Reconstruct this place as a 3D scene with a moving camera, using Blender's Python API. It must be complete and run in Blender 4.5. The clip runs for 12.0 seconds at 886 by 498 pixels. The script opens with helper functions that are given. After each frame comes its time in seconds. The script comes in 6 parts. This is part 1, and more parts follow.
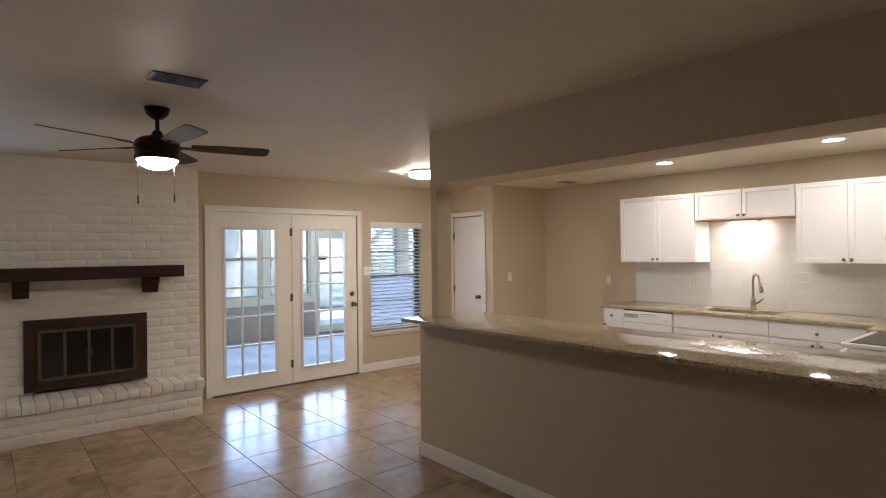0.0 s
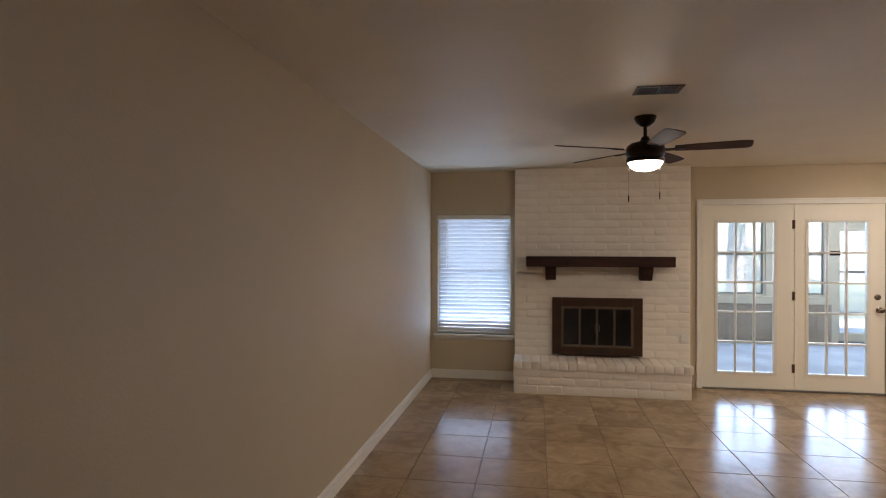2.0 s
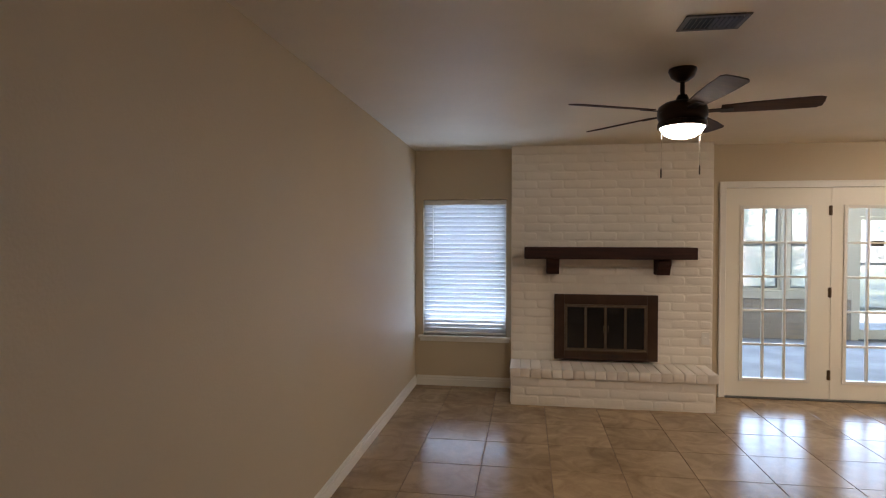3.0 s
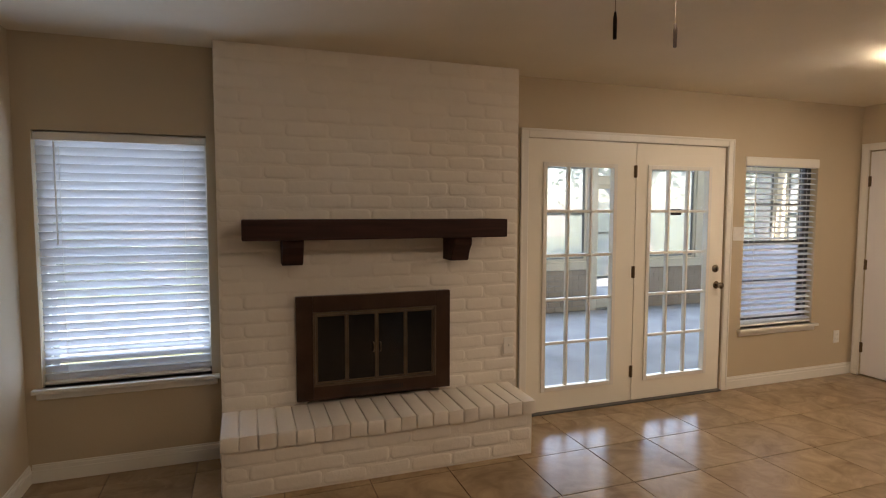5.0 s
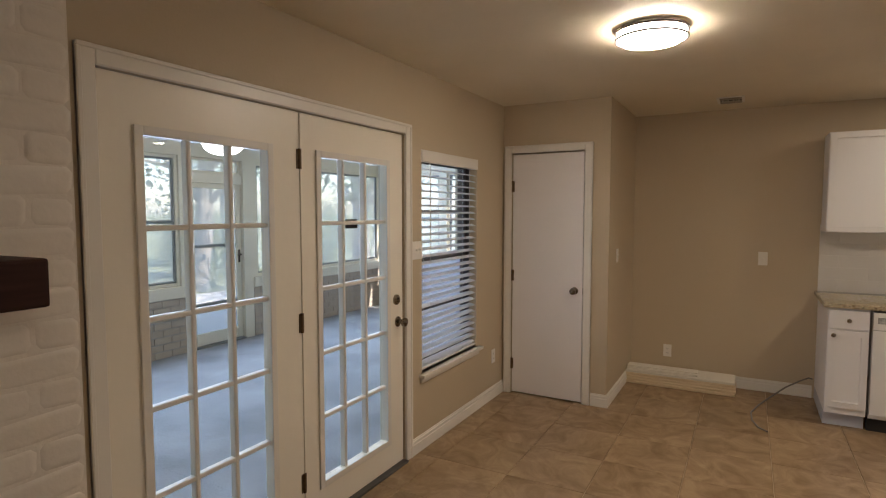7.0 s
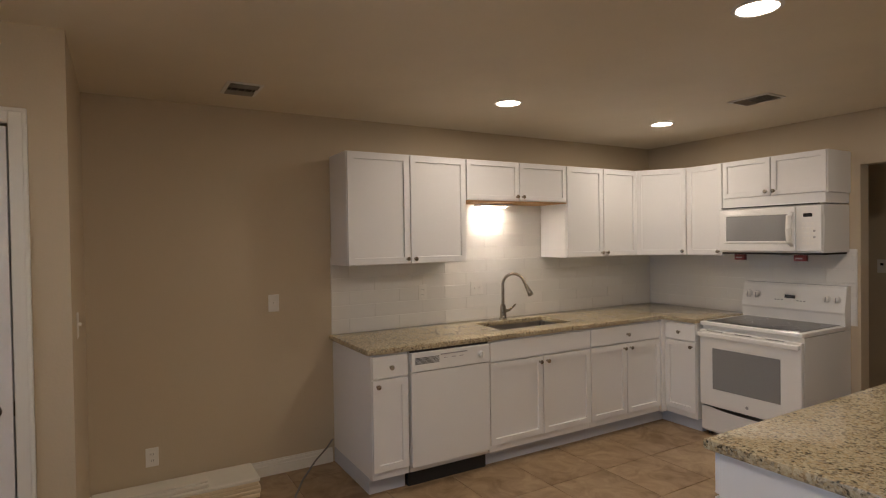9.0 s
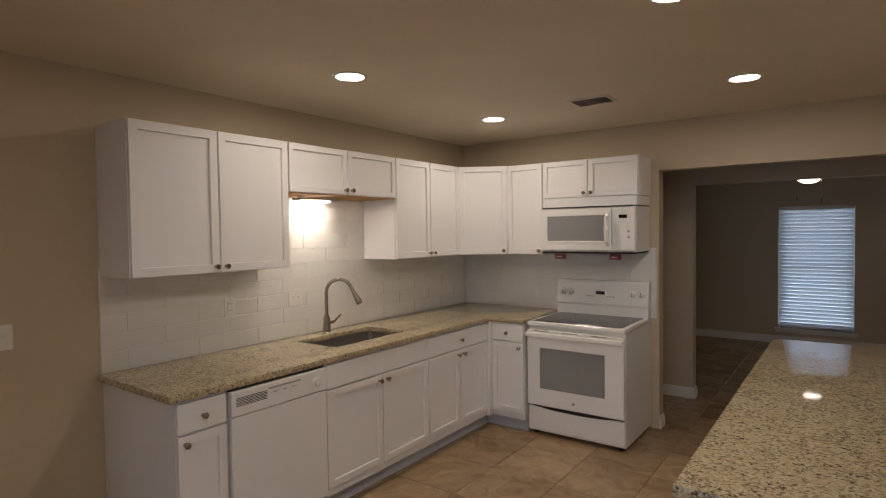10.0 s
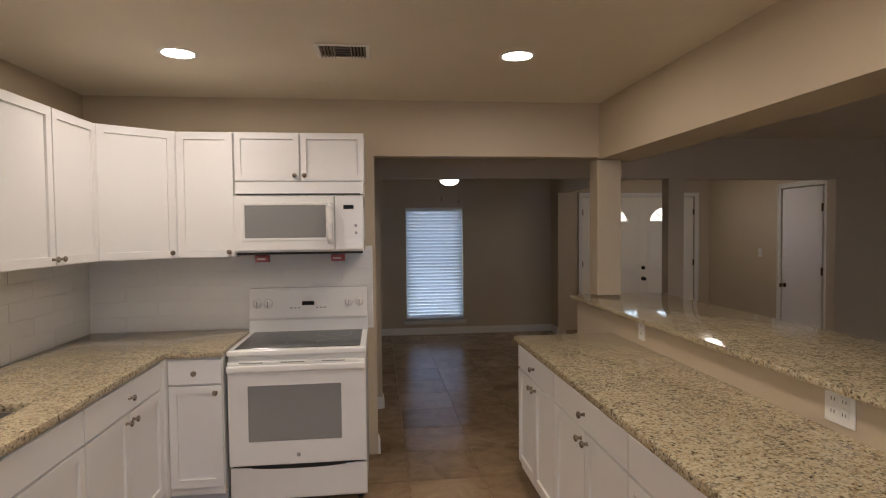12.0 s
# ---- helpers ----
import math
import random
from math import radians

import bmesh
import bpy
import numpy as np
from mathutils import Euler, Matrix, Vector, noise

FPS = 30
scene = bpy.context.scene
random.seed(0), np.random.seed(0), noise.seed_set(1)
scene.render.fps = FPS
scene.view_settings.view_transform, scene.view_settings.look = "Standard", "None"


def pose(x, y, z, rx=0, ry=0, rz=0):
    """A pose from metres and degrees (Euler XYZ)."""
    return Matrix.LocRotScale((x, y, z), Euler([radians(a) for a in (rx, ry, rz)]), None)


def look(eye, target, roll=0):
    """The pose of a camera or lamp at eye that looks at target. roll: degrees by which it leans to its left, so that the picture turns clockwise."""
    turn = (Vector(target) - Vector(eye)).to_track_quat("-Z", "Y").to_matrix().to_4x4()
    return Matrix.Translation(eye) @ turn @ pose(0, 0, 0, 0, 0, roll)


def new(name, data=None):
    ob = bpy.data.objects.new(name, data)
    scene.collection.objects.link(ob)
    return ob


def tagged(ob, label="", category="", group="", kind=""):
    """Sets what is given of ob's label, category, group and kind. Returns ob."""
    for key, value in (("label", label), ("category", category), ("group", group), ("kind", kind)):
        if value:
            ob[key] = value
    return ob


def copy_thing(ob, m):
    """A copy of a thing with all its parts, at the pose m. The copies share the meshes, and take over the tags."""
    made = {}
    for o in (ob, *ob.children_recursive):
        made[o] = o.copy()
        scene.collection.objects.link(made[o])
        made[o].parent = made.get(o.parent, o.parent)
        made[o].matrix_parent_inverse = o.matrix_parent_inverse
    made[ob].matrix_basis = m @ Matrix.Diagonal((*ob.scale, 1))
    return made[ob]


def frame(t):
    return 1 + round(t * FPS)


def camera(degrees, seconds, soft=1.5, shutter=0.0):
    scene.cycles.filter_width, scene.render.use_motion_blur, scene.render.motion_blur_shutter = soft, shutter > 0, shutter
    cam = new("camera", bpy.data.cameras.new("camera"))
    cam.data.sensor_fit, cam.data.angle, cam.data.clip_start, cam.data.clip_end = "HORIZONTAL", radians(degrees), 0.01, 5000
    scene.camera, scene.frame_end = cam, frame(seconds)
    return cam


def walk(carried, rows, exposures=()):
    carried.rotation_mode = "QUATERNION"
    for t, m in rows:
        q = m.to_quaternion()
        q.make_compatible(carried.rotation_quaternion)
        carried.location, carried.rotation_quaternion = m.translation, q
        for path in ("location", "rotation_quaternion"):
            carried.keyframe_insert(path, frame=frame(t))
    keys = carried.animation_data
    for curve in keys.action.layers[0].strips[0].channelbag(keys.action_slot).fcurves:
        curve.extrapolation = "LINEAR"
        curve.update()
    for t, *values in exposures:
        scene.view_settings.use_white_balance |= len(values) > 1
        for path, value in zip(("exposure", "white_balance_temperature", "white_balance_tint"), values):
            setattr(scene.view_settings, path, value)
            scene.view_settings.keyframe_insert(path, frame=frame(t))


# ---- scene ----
cam = camera(76.7, 12.0, soft=1.15)
PATH = [
    (0, (0.274, 0.075, 1.576), (1.542, 1.622, 1.584), -0.7),
    (0.5, (0.304, -0.074, 1.58), (1.149, 1.738, 1.599), -0.3),
    (1, (0.377, -0.256, 1.539), (0.752, 1.709, 1.567), -0.2),
    (1.5, (0.443, -0.341, 1.568), (0.41, 1.658, 1.585), -0.1),
    (2, (0.357, -0.228, 1.56), (0.028, 1.745, 1.557), 0.1),
    (2.5, (0.296, 0.141, 1.555), (-0.078, 2.106, 1.53), 0.1),
    (4.5, (0.234, 2.235, 1.516), (0.671, 4.185, 1.436), 0.1),
    (5, (0.263, 2.815, 1.531), (0.928, 4.696, 1.39), 0.1),
    (5.5, (0.355, 3.339, 1.535), (1.224, 5.133, 1.368), 0.2),
    (6, (0.528, 3.814, 1.557), (1.655, 5.457, 1.379), 0.0),
    (6.5, (0.809, 4.205, 1.577), (2.269, 5.561, 1.406), 0.1),
    (7, (1.119, 4.572, 1.578), (2.87, 5.528, 1.445), -0.0),
    (7.5, (1.463, 4.847, 1.587), (3.4, 5.334, 1.484), -0.1),
    (9.5, (3.247, 5.413, 1.578), (4.711, 4.052, 1.538), -1.0),
    (10, (3.597, 5.325, 1.627), (4.774, 3.709, 1.564), -0.8),
    (10.5, (3.996, 5.181, 1.573), (4.847, 3.373, 1.515), -0.9),
    (11, (4.309, 4.99, 1.591), (4.83, 3.06, 1.522), -0.8),
    (11.5, (4.625, 4.81, 1.612), (4.791, 2.818, 1.537), -0.4),
    (12, (4.82, 4.591, 1.58), (4.59, 2.605, 1.509), -0.6),
]
EXPOSURES = [
    (0.0, 2.26, 5600, 14), (1.5, 2.26, 5950, 16), (2.5, 2.34, 6200, 15), (4.5, 1.95, 6250, 15), (5.0, 1.94, 6850, 17), (5.5, 2.01, 7500, 20), (6.0, 1.94, 7600, 17),
    (6.5, 1.74, 6750, 15), (7.0, 1.58, 6350, 15), (7.5, 1.55, 6250, 15), (9.5, 1.38, 6050, 15), (10.5, 1.33, 5950, 15), (11.0, 1.37, 5900, 15), (12.0, 1.71, 5900, 16)]
walk(cam, [(t, look(eye, target, roll)) for t, eye, target, roll in PATH], EXPOSURES)

# ---- light ----
WX, EX, NY, FY, CZ = -0.903, 6.72, 6.44, -3.75, 2.475   # west, east, north and front walls, ceiling
world = bpy.data.worlds.new("sky")
scene.world = world
world.use_nodes = True
_wn = world.node_tree.nodes
_sky = _wn.new("ShaderNodeTexSky")
_sky.sky_type, _sky.sun_disc = "NISHITA", False
_sky.sun_elevation, _sky.sun_rotation = radians(44), radians(160)
world.node_tree.links.new(_sky.outputs[0], _wn["Background"].inputs[0])
_wn["Background"].inputs[1].default_value = 0.15

sun = new("sun", bpy.data.lights.new("sun", "SUN"))
sun.data.energy, sun.data.angle, sun.data.color = 5.0, radians(0.5), (1.0, 0.95, 0.86)
# the sun stands high behind the house and lights the garden from the front
sun.matrix_world = look((12, -38, 40), (2, 2, 0))


def window_light(name, x, y, z, w, h, watts, toward, color=(0.78, 0.88, 1.0)):
    """Skylight entering through an opening."""
    ob = new(name, bpy.data.lights.new(name, "AREA"))
    ob.data.shape, ob.data.size, ob.data.size_y = "RECTANGLE", w, h
    ob.data.energy, ob.data.color = watts, color
    ob.matrix_world = look((x, y, z), (x + toward[0], y + toward[1], z + toward[2]))
    return ob


window_light("skylight_sunroom", 5.3, 9.9, 1.5, 7.0, 1.2, 58, (0, -1, -0.08), (0.52, 0.72, 1.0))
window_light("skylight_west_window", -0.38, NY + 0.20, 1.25, 0.84, 1.38, 4.8, (0, -1, 0.3), (0.54, 0.73, 1.0))
window_light("skylight_front_window", 3.98, FY - 0.20, 1.06, 0.84, 1.66, 4.6, (0, 1, 0.15), (0.52, 0.72, 1.0))


def downlight_beam(x, y, watts):
    """The wide beam of a flat recessed ceiling lamp."""
    ob = new("downlight_beam", bpy.data.lights.new("downlight_beam", "AREA"))
    ob.data.shape, ob.data.size = "DISK", 0.145
    ob.data.energy, ob.data.color = watts, (1.0, 0.86, 0.68)
    ob.matrix_world = look((x, y, 2.462), (x, y, 0.0))


CANS = ((5.80, 3.135), (5.80, 1.625), (4.09, 1.72), (4.12, 3.18))
for _x, _y in CANS:
    downlight_beam(_x, _y, 1.75)

# ---- materials ----
LAMP = (1.0, 0.86, 0.68)


def material(name, color, rough=0.6, metal=0.0, noise_scale=0.0, noise_mix=0.0, dark=0.8, bump=0.0, bump_scale=60.0,
             fine=0.0, random_amount=0.0, coat=0.0, spec=0.5):
    """A painted or plain surface: base colour, broad and fine variation, relief."""
    m = bpy.data.materials.new(name)
    m.use_nodes = True
    nt, n = m.node_tree, m.node_tree.nodes
    b = n["Principled BSDF"]
    b.inputs["Roughness"].default_value = rough
    b.inputs["Metallic"].default_value = metal
    b.inputs["Coat Weight"].default_value = coat
    b.inputs["Specular IOR Level"].default_value = spec
    out = None
    tc = n.new("ShaderNodeTexCoord")
    geo = n.new("ShaderNodeNewGeometry")
    if noise_mix:
        tex = n.new("ShaderNodeTexNoise")
        tex.inputs["Scale"].default_value = noise_scale
        tex.inputs["Detail"].default_value = 6
        nt.links.new(geo.outputs["Position"], tex.inputs["Vector"])
        ramp = n.new("ShaderNodeMapRange")
        ramp.inputs["From Min"].default_value, ramp.inputs["From Max"].default_value = 0.35, 0.65
        nt.links.new(tex.outputs["Fac"], ramp.inputs["Value"])
        mul = n.new("ShaderNodeMath")
        mul.operation = "MULTIPLY"
        mul.inputs[1].default_value = noise_mix
        nt.links.new(ramp.outputs[0], mul.inputs[0])
        mix = n.new("ShaderNodeMix")
        mix.data_type = "RGBA"
        mix.inputs["A"].default_value = (*color, 1)
        mix.inputs["B"].default_value = (*[c * dark for c in color], 1)
        nt.links.new(mul.outputs[0], mix.inputs["Factor"])
        out = mix.outputs["Result"]
        rr = n.new("ShaderNodeMapRange")
        rr.inputs["To Min"].default_value, rr.inputs["To Max"].default_value = rough * 0.9, min(1, rough * 1.15)
        nt.links.new(tex.outputs["Fac"], rr.inputs["Value"])
        nt.links.new(rr.outputs[0], b.inputs["Roughness"])
    if random_amount:
        info = n.new("ShaderNodeObjectInfo")
        mr = n.new("ShaderNodeMapRange")
        mr.inputs["To Min"].default_value, mr.inputs["To Max"].default_value = 1 - random_amount, 1 + random_amount * 0.5
        nt.links.new(info.outputs["Random"], mr.inputs["Value"])
        hv = n.new("ShaderNodeHueSaturation")
        hv.inputs["Color"].default_value = (*color, 1)
        nt.links.new(mr.outputs[0], hv.inputs["Value"])
        if out:
            nt.links.new(out, hv.inputs["Color"])
        out = hv.outputs[0]
    if out:
        nt.links.new(out, b.inputs["Base Color"])
    else:
        b.inputs["Base Color"].default_value = (*color, 1)
    if bump:
        t2 = n.new("ShaderNodeTexNoise")
        t2.inputs["Scale"].default_value = bump_scale
        t2.inputs["Detail"].default_value = 5
        nt.links.new(geo.outputs["Position"], t2.inputs["Vector"])
        bp = n.new("ShaderNodeBump")
        bp.inputs["Strength"].default_value = bump
        bp.inputs["Distance"].default_value = 0.01
        nt.links.new(t2.outputs["Fac"], bp.inputs["Height"])
        nt.links.new(bp.outputs[0], b.inputs["Normal"])
    return m


def granite():
    """Speckled cream granite with brown and black crystals."""
    m = bpy.data.materials.new("granite")
    m.use_nodes = True
    nt, n = m.node_tree, m.node_tree.nodes
    b = n["Principled BSDF"]
    b.inputs["Roughness"].default_value = 0.07
    geo = n.new("ShaderNodeNewGeometry")
    warp = n.new("ShaderNodeTexNoise")
    warp.inputs["Scale"].default_value = 9
    nt.links.new(geo.outputs["Position"], warp.inputs["Vector"])
    big = n.new("ShaderNodeTexNoise")
    big.inputs["Scale"].default_value, big.inputs["Detail"].default_value = 60, 9
    big.inputs["Distortion"].default_value = 1.2
    shift = n.new("ShaderNodeMath")
    shift.operation = "MULTIPLY_ADD"
    shift.inputs[1].default_value, shift.inputs[2].default_value = 0.30, -0.15
    nt.links.new(warp.outputs["Fac"], shift.inputs[0])
    both = n.new("ShaderNodeMath")
    nt.links.new(big.outputs["Fac"], both.inputs[0])
    nt.links.new(shift.outputs[0], both.inputs[1])
    nt.links.new(geo.outputs["Position"], big.inputs["Vector"])
    cr = n.new("ShaderNodeValToRGB")
    e = cr.color_ramp.elements
    e[0].position, e[0].color = 0.365, (0.03, 0.023, 0.016, 1)
    e[1].position, e[1].color = 0.43, (0.25, 0.185, 0.105, 1)
    for p, c in ((0.48, (0.42, 0.335, 0.19, 1)), (0.57, (0.53, 0.45, 0.285, 1)), (0.68, (0.43, 0.325, 0.175, 1))):
        x = e.new(p)
        x.color = c
    nt.links.new(both.outputs[0], cr.inputs["Fac"])
    v = n.new("ShaderNodeTexVoronoi")
    v.inputs["Scale"].default_value = 130
    nt.links.new(geo.outputs["Position"], v.inputs["Vector"])
    cr2 = n.new("ShaderNodeValToRGB")
    cr2.color_ramp.interpolation = "CONSTANT"
    f = cr2.color_ramp.elements
    f[0].position, f[0].color = 0.0, (0.03, 0.035, 0.026, 1)
    f[1].position, f[1].color = 0.13, (0.40, 0.29, 0.155, 1)
    for p, c in ((0.34, (0.40, 0.34, 0.23, 1)), (0.62, (0.56, 0.49, 0.35, 1))):
        x = f.new(p)
        x.color = c
    sp = n.new("ShaderNodeSeparateColor")
    nt.links.new(v.outputs["Color"], sp.inputs[0])
    nt.links.new(sp.outputs[0], cr2.inputs["Fac"])
    mix = n.new("ShaderNodeMix")
    mix.data_type = "RGBA"
    mix.inputs["Factor"].default_value = 0.5
    nt.links.new(cr.outputs[0], mix.inputs["A"])
    nt.links.new(cr2.outputs[0], mix.inputs["B"])
    nt.links.new(mix.outputs["Result"], b.inputs["Base Color"])
    return m


def floor_tile():
    """Glazed ceramic tile, mottled tan and brown, each tile a little different."""
    m = bpy.data.materials.new("floor_tile")
    m.use_nodes = True
    nt, n = m.node_tree, m.node_tree.nodes
    b = n["Principled BSDF"]
    geo = n.new("ShaderNodeNewGeometry")
    info = n.new("ShaderNodeObjectInfo")
    add = n.new("ShaderNodeVectorMath")
    add.operation = "ADD"
    sc = n.new("ShaderNodeVectorMath")
    sc.operation = "SCALE"
    sc.inputs["Scale"].default_value = 7.0
    nt.links.new(info.outputs["Random"], sc.inputs[0])
    nt.links.new(geo.outputs["Position"], add.inputs[0])
    nt.links.new(sc.outputs[0], add.inputs[1])
    tex = n.new("ShaderNodeTexNoise")
    tex.inputs["Scale"].default_value, tex.inputs["Detail"].default_value, tex.inputs["Roughness"].default_value = 4.5, 6, 0.6
    tex.inputs["Distortion"].default_value = 1.6
    nt.links.new(add.outputs[0], tex.inputs["Vector"])
    cloud = n.new("ShaderNodeTexNoise")
    cloud.inputs["Scale"].default_value, cloud.inputs["Detail"].default_value = 1.7, 3
    nt.links.new(add.outputs[0], cloud.inputs["Vector"])
    soft = n.new("ShaderNodeMix")
    soft.inputs["Factor"].default_value = 0.45
    nt.links.new(tex.outputs["Fac"], soft.inputs["A"])
    nt.links.new(cloud.outputs["Fac"], soft.inputs["B"])
    spread = n.new("ShaderNodeMapRange")
    spread.inputs["From Min"].default_value, spread.inputs["From Max"].default_value = 0.30, 0.70
    nt.links.new(soft.outputs["Result"], spread.inputs["Value"])
    cr = n.new("ShaderNodeMix")
    cr.data_type = "RGBA"
    cr.inputs["A"].default_value = (0.185, 0.114, 0.060, 1)
    cr.inputs["B"].default_value = (0.455, 0.325, 0.190, 1)
    nt.links.new(spread.outputs[0], cr.inputs["Factor"])
    mr = n.new("ShaderNodeMapRange")
    mr.inputs["To Min"].default_value, mr.inputs["To Max"].default_value = 0.92, 1.08
    nt.links.new(info.outputs["Random"], mr.inputs["Value"])
    hv = n.new("ShaderNodeHueSaturation")
    nt.links.new(cr.outputs["Result"], hv.inputs["Color"])
    nt.links.new(mr.outputs[0], hv.inputs["Value"])
    nt.links.new(hv.outputs[0], b.inputs["Base Color"])
    b.inputs["Specular IOR Level"].default_value = 0.28
    rr = n.new("ShaderNodeMapRange")
    rr.inputs["To Min"].default_value, rr.inputs["To Max"].default_value = 0.17, 0.25
    nt.links.new(tex.outputs["Fac"], rr.inputs["Value"])
    nt.links.new(rr.outputs[0], b.inputs["Roughness"])
    t2 = n.new("ShaderNodeTexNoise")
    t2.inputs["Scale"].default_value = 14
    nt.links.new(geo.outputs["Position"], t2.inputs["Vector"])
    bp = n.new("ShaderNodeBump")
    bp.inputs["Strength"].default_value, bp.inputs["Distance"].default_value = 0.12, 0.01
    nt.links.new(t2.outputs["Fac"], bp.inputs["Height"])
    nt.links.new(bp.outputs[0], b.inputs["Normal"])
    return m


def glowing(name, color, strength):
    m = bpy.data.materials.new(name)
    m.use_nodes = True
    b = m.node_tree.nodes["Principled BSDF"]
    b.inputs["Base Color"].default_value = (0.8, 0.8, 0.8, 1)
    b.inputs["Emission Color"].default_value = (*color, 1)
    b.inputs["Emission Strength"].default_value = strength
    return m


def clear_glass(name="clear_glass", tint=(1, 1, 1), rough=0.0):
    """A thin pane: mostly see-through, with a mirror's share by the angle."""
    m = bpy.data.materials.new(name)
    m.use_nodes = True
    nt, n = m.node_tree, m.node_tree.nodes
    n.remove(n["Principled BSDF"])
    tr = n.new("ShaderNodeBsdfTransparent")
    tr.inputs[0].default_value = (*tint, 1)
    gl = n.new("ShaderNodeBsdfGlossy")
    gl.inputs["Roughness"].default_value = rough
    lw = n.new("ShaderNodeLayerWeight")
    pw = n.new("ShaderNodeMath")
    pw.operation = "POWER"
    pw.inputs[1].default_value = 5.0
    nt.links.new(lw.outputs["Facing"], pw.inputs[0])
    fr = n.new("ShaderNodeMapRange")
    fr.inputs["To Min"].default_value, fr.inputs["To Max"].default_value = 0.035, 0.9
    nt.links.new(pw.outputs[0], fr.inputs["Value"])
    mix = n.new("ShaderNodeMixShader")
    nt.links.new(fr.outputs[0], mix.inputs[0])
    nt.links.new(tr.outputs[0], mix.inputs[1])
    nt.links.new(gl.outputs[0], mix.inputs[2])
    nt.links.new(mix.outputs[0], n["Material Output"].inputs["Surface"])
    return m


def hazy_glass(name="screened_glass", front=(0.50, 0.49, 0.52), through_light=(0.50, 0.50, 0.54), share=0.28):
    """A pane behind a pale insect screen, or whitened in place of garden glare: part see-through, part pale grey-blue.
    """
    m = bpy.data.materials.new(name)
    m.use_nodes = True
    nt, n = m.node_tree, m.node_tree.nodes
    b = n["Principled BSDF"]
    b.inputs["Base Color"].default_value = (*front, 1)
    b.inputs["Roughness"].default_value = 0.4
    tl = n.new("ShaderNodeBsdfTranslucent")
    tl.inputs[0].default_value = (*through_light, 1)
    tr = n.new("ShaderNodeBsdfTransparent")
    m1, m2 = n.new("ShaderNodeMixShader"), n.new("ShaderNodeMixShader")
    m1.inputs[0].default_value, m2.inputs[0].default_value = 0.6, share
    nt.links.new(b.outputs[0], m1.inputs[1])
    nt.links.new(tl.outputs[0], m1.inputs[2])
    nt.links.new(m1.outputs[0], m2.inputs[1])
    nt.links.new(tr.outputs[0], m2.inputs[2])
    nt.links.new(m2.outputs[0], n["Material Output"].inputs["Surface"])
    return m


def slat_material():
    """White blind slat that lets some daylight through."""
    m = bpy.data.materials.new("blind_slat")
    m.use_nodes = True
    nt, n = m.node_tree, m.node_tree.nodes
    b = n["Principled BSDF"]
    b.inputs["Base Color"].default_value = (0.80, 0.81, 0.82, 1)
    b.inputs["Roughness"].default_value = 0.45
    tl = n.new("ShaderNodeBsdfTranslucent")
    tl.inputs[0].default_value = (0.80, 0.82, 0.86, 1)
    mix = n.new("ShaderNodeMixShader")
    mix.inputs[0].default_value = 0.2
    nt.links.new(b.outputs[0], mix.inputs[1])
    nt.links.new(tl.outputs[0], mix.inputs[2])
    nt.links.new(mix.outputs[0], n["Material Output"].inputs["Surface"])
    return m


def leaf_material(name, color):
    m = bpy.data.materials.new(name)
    m.use_nodes = True
    nt, n = m.node_tree, m.node_tree.nodes
    b = n["Principled BSDF"]
    geo = n.new("ShaderNodeNewGeometry")
    mr = n.new("ShaderNodeMapRange")
    mr.inputs["To Min"].default_value, mr.inputs["To Max"].default_value = 0.6, 1.5
    nt.links.new(geo.outputs["Random Per Island"], mr.inputs["Value"])
    hv = n.new("ShaderNodeHueSaturation")
    hv.inputs["Color"].default_value = (*color, 1)
    nt.links.new(mr.outputs[0], hv.inputs["Value"])
    nt.links.new(hv.outputs[0], b.inputs["Base Color"])
    b.inputs["Roughness"].default_value = 0.5
    tl = n.new("ShaderNodeBsdfTranslucent")
    nt.links.new(hv.outputs[0], tl.inputs[0])
    mix = n.new("ShaderNodeMixShader")
    mix.inputs[0].default_value = 0.45
    nt.links.new(b.outputs[0], mix.inputs[1])
    nt.links.new(tl.outputs[0], mix.inputs[2])
    nt.links.new(mix.outputs[0], n["Material Output"].inputs["Surface"])
    return m


def wood_material(name, light, dark, rough=0.45, scale=3.0, axis=0):
    m = bpy.data.materials.new(name)
    m.use_nodes = True
    nt, n = m.node_tree, m.node_tree.nodes
    b = n["Principled BSDF"]
    b.inputs["Roughness"].default_value = rough
    b.inputs["Specular IOR Level"].default_value = 0.25
    geo = n.new("ShaderNodeNewGeometry")
    mp = n.new("ShaderNodeMapping")
    s = [scale * 12] * 3
    s[axis] = scale
    mp.inputs["Scale"].default_value = s
    nt.links.new(geo.outputs["Position"], mp.inputs["Vector"])
    tex = n.new("ShaderNodeTexNoise")
    tex.inputs["Scale"].default_value, tex.inputs["Detail"].default_value = 1.0, 8
    nt.links.new(mp.outputs[0], tex.inputs["Vector"])
    cr = n.new("ShaderNodeValToRGB")
    e = cr.color_ramp.elements
    e[0].position, e[0].color = 0.3, (*dark, 1)
    e[1].position, e[1].color = 0.7, (*light, 1)
    nt.links.new(tex.outputs["Fac"], cr.inputs["Fac"])
    nt.links.new(cr.outputs[0], b.inputs["Base Color"])
    bp = n.new("ShaderNodeBump")
    bp.inputs["Strength"].default_value, bp.inputs["Distance"].default_value = 0.2, 0.004
    nt.links.new(tex.outputs["Fac"], bp.inputs["Height"])
    nt.links.new(bp.outputs[0], b.inputs["Normal"])
    return m


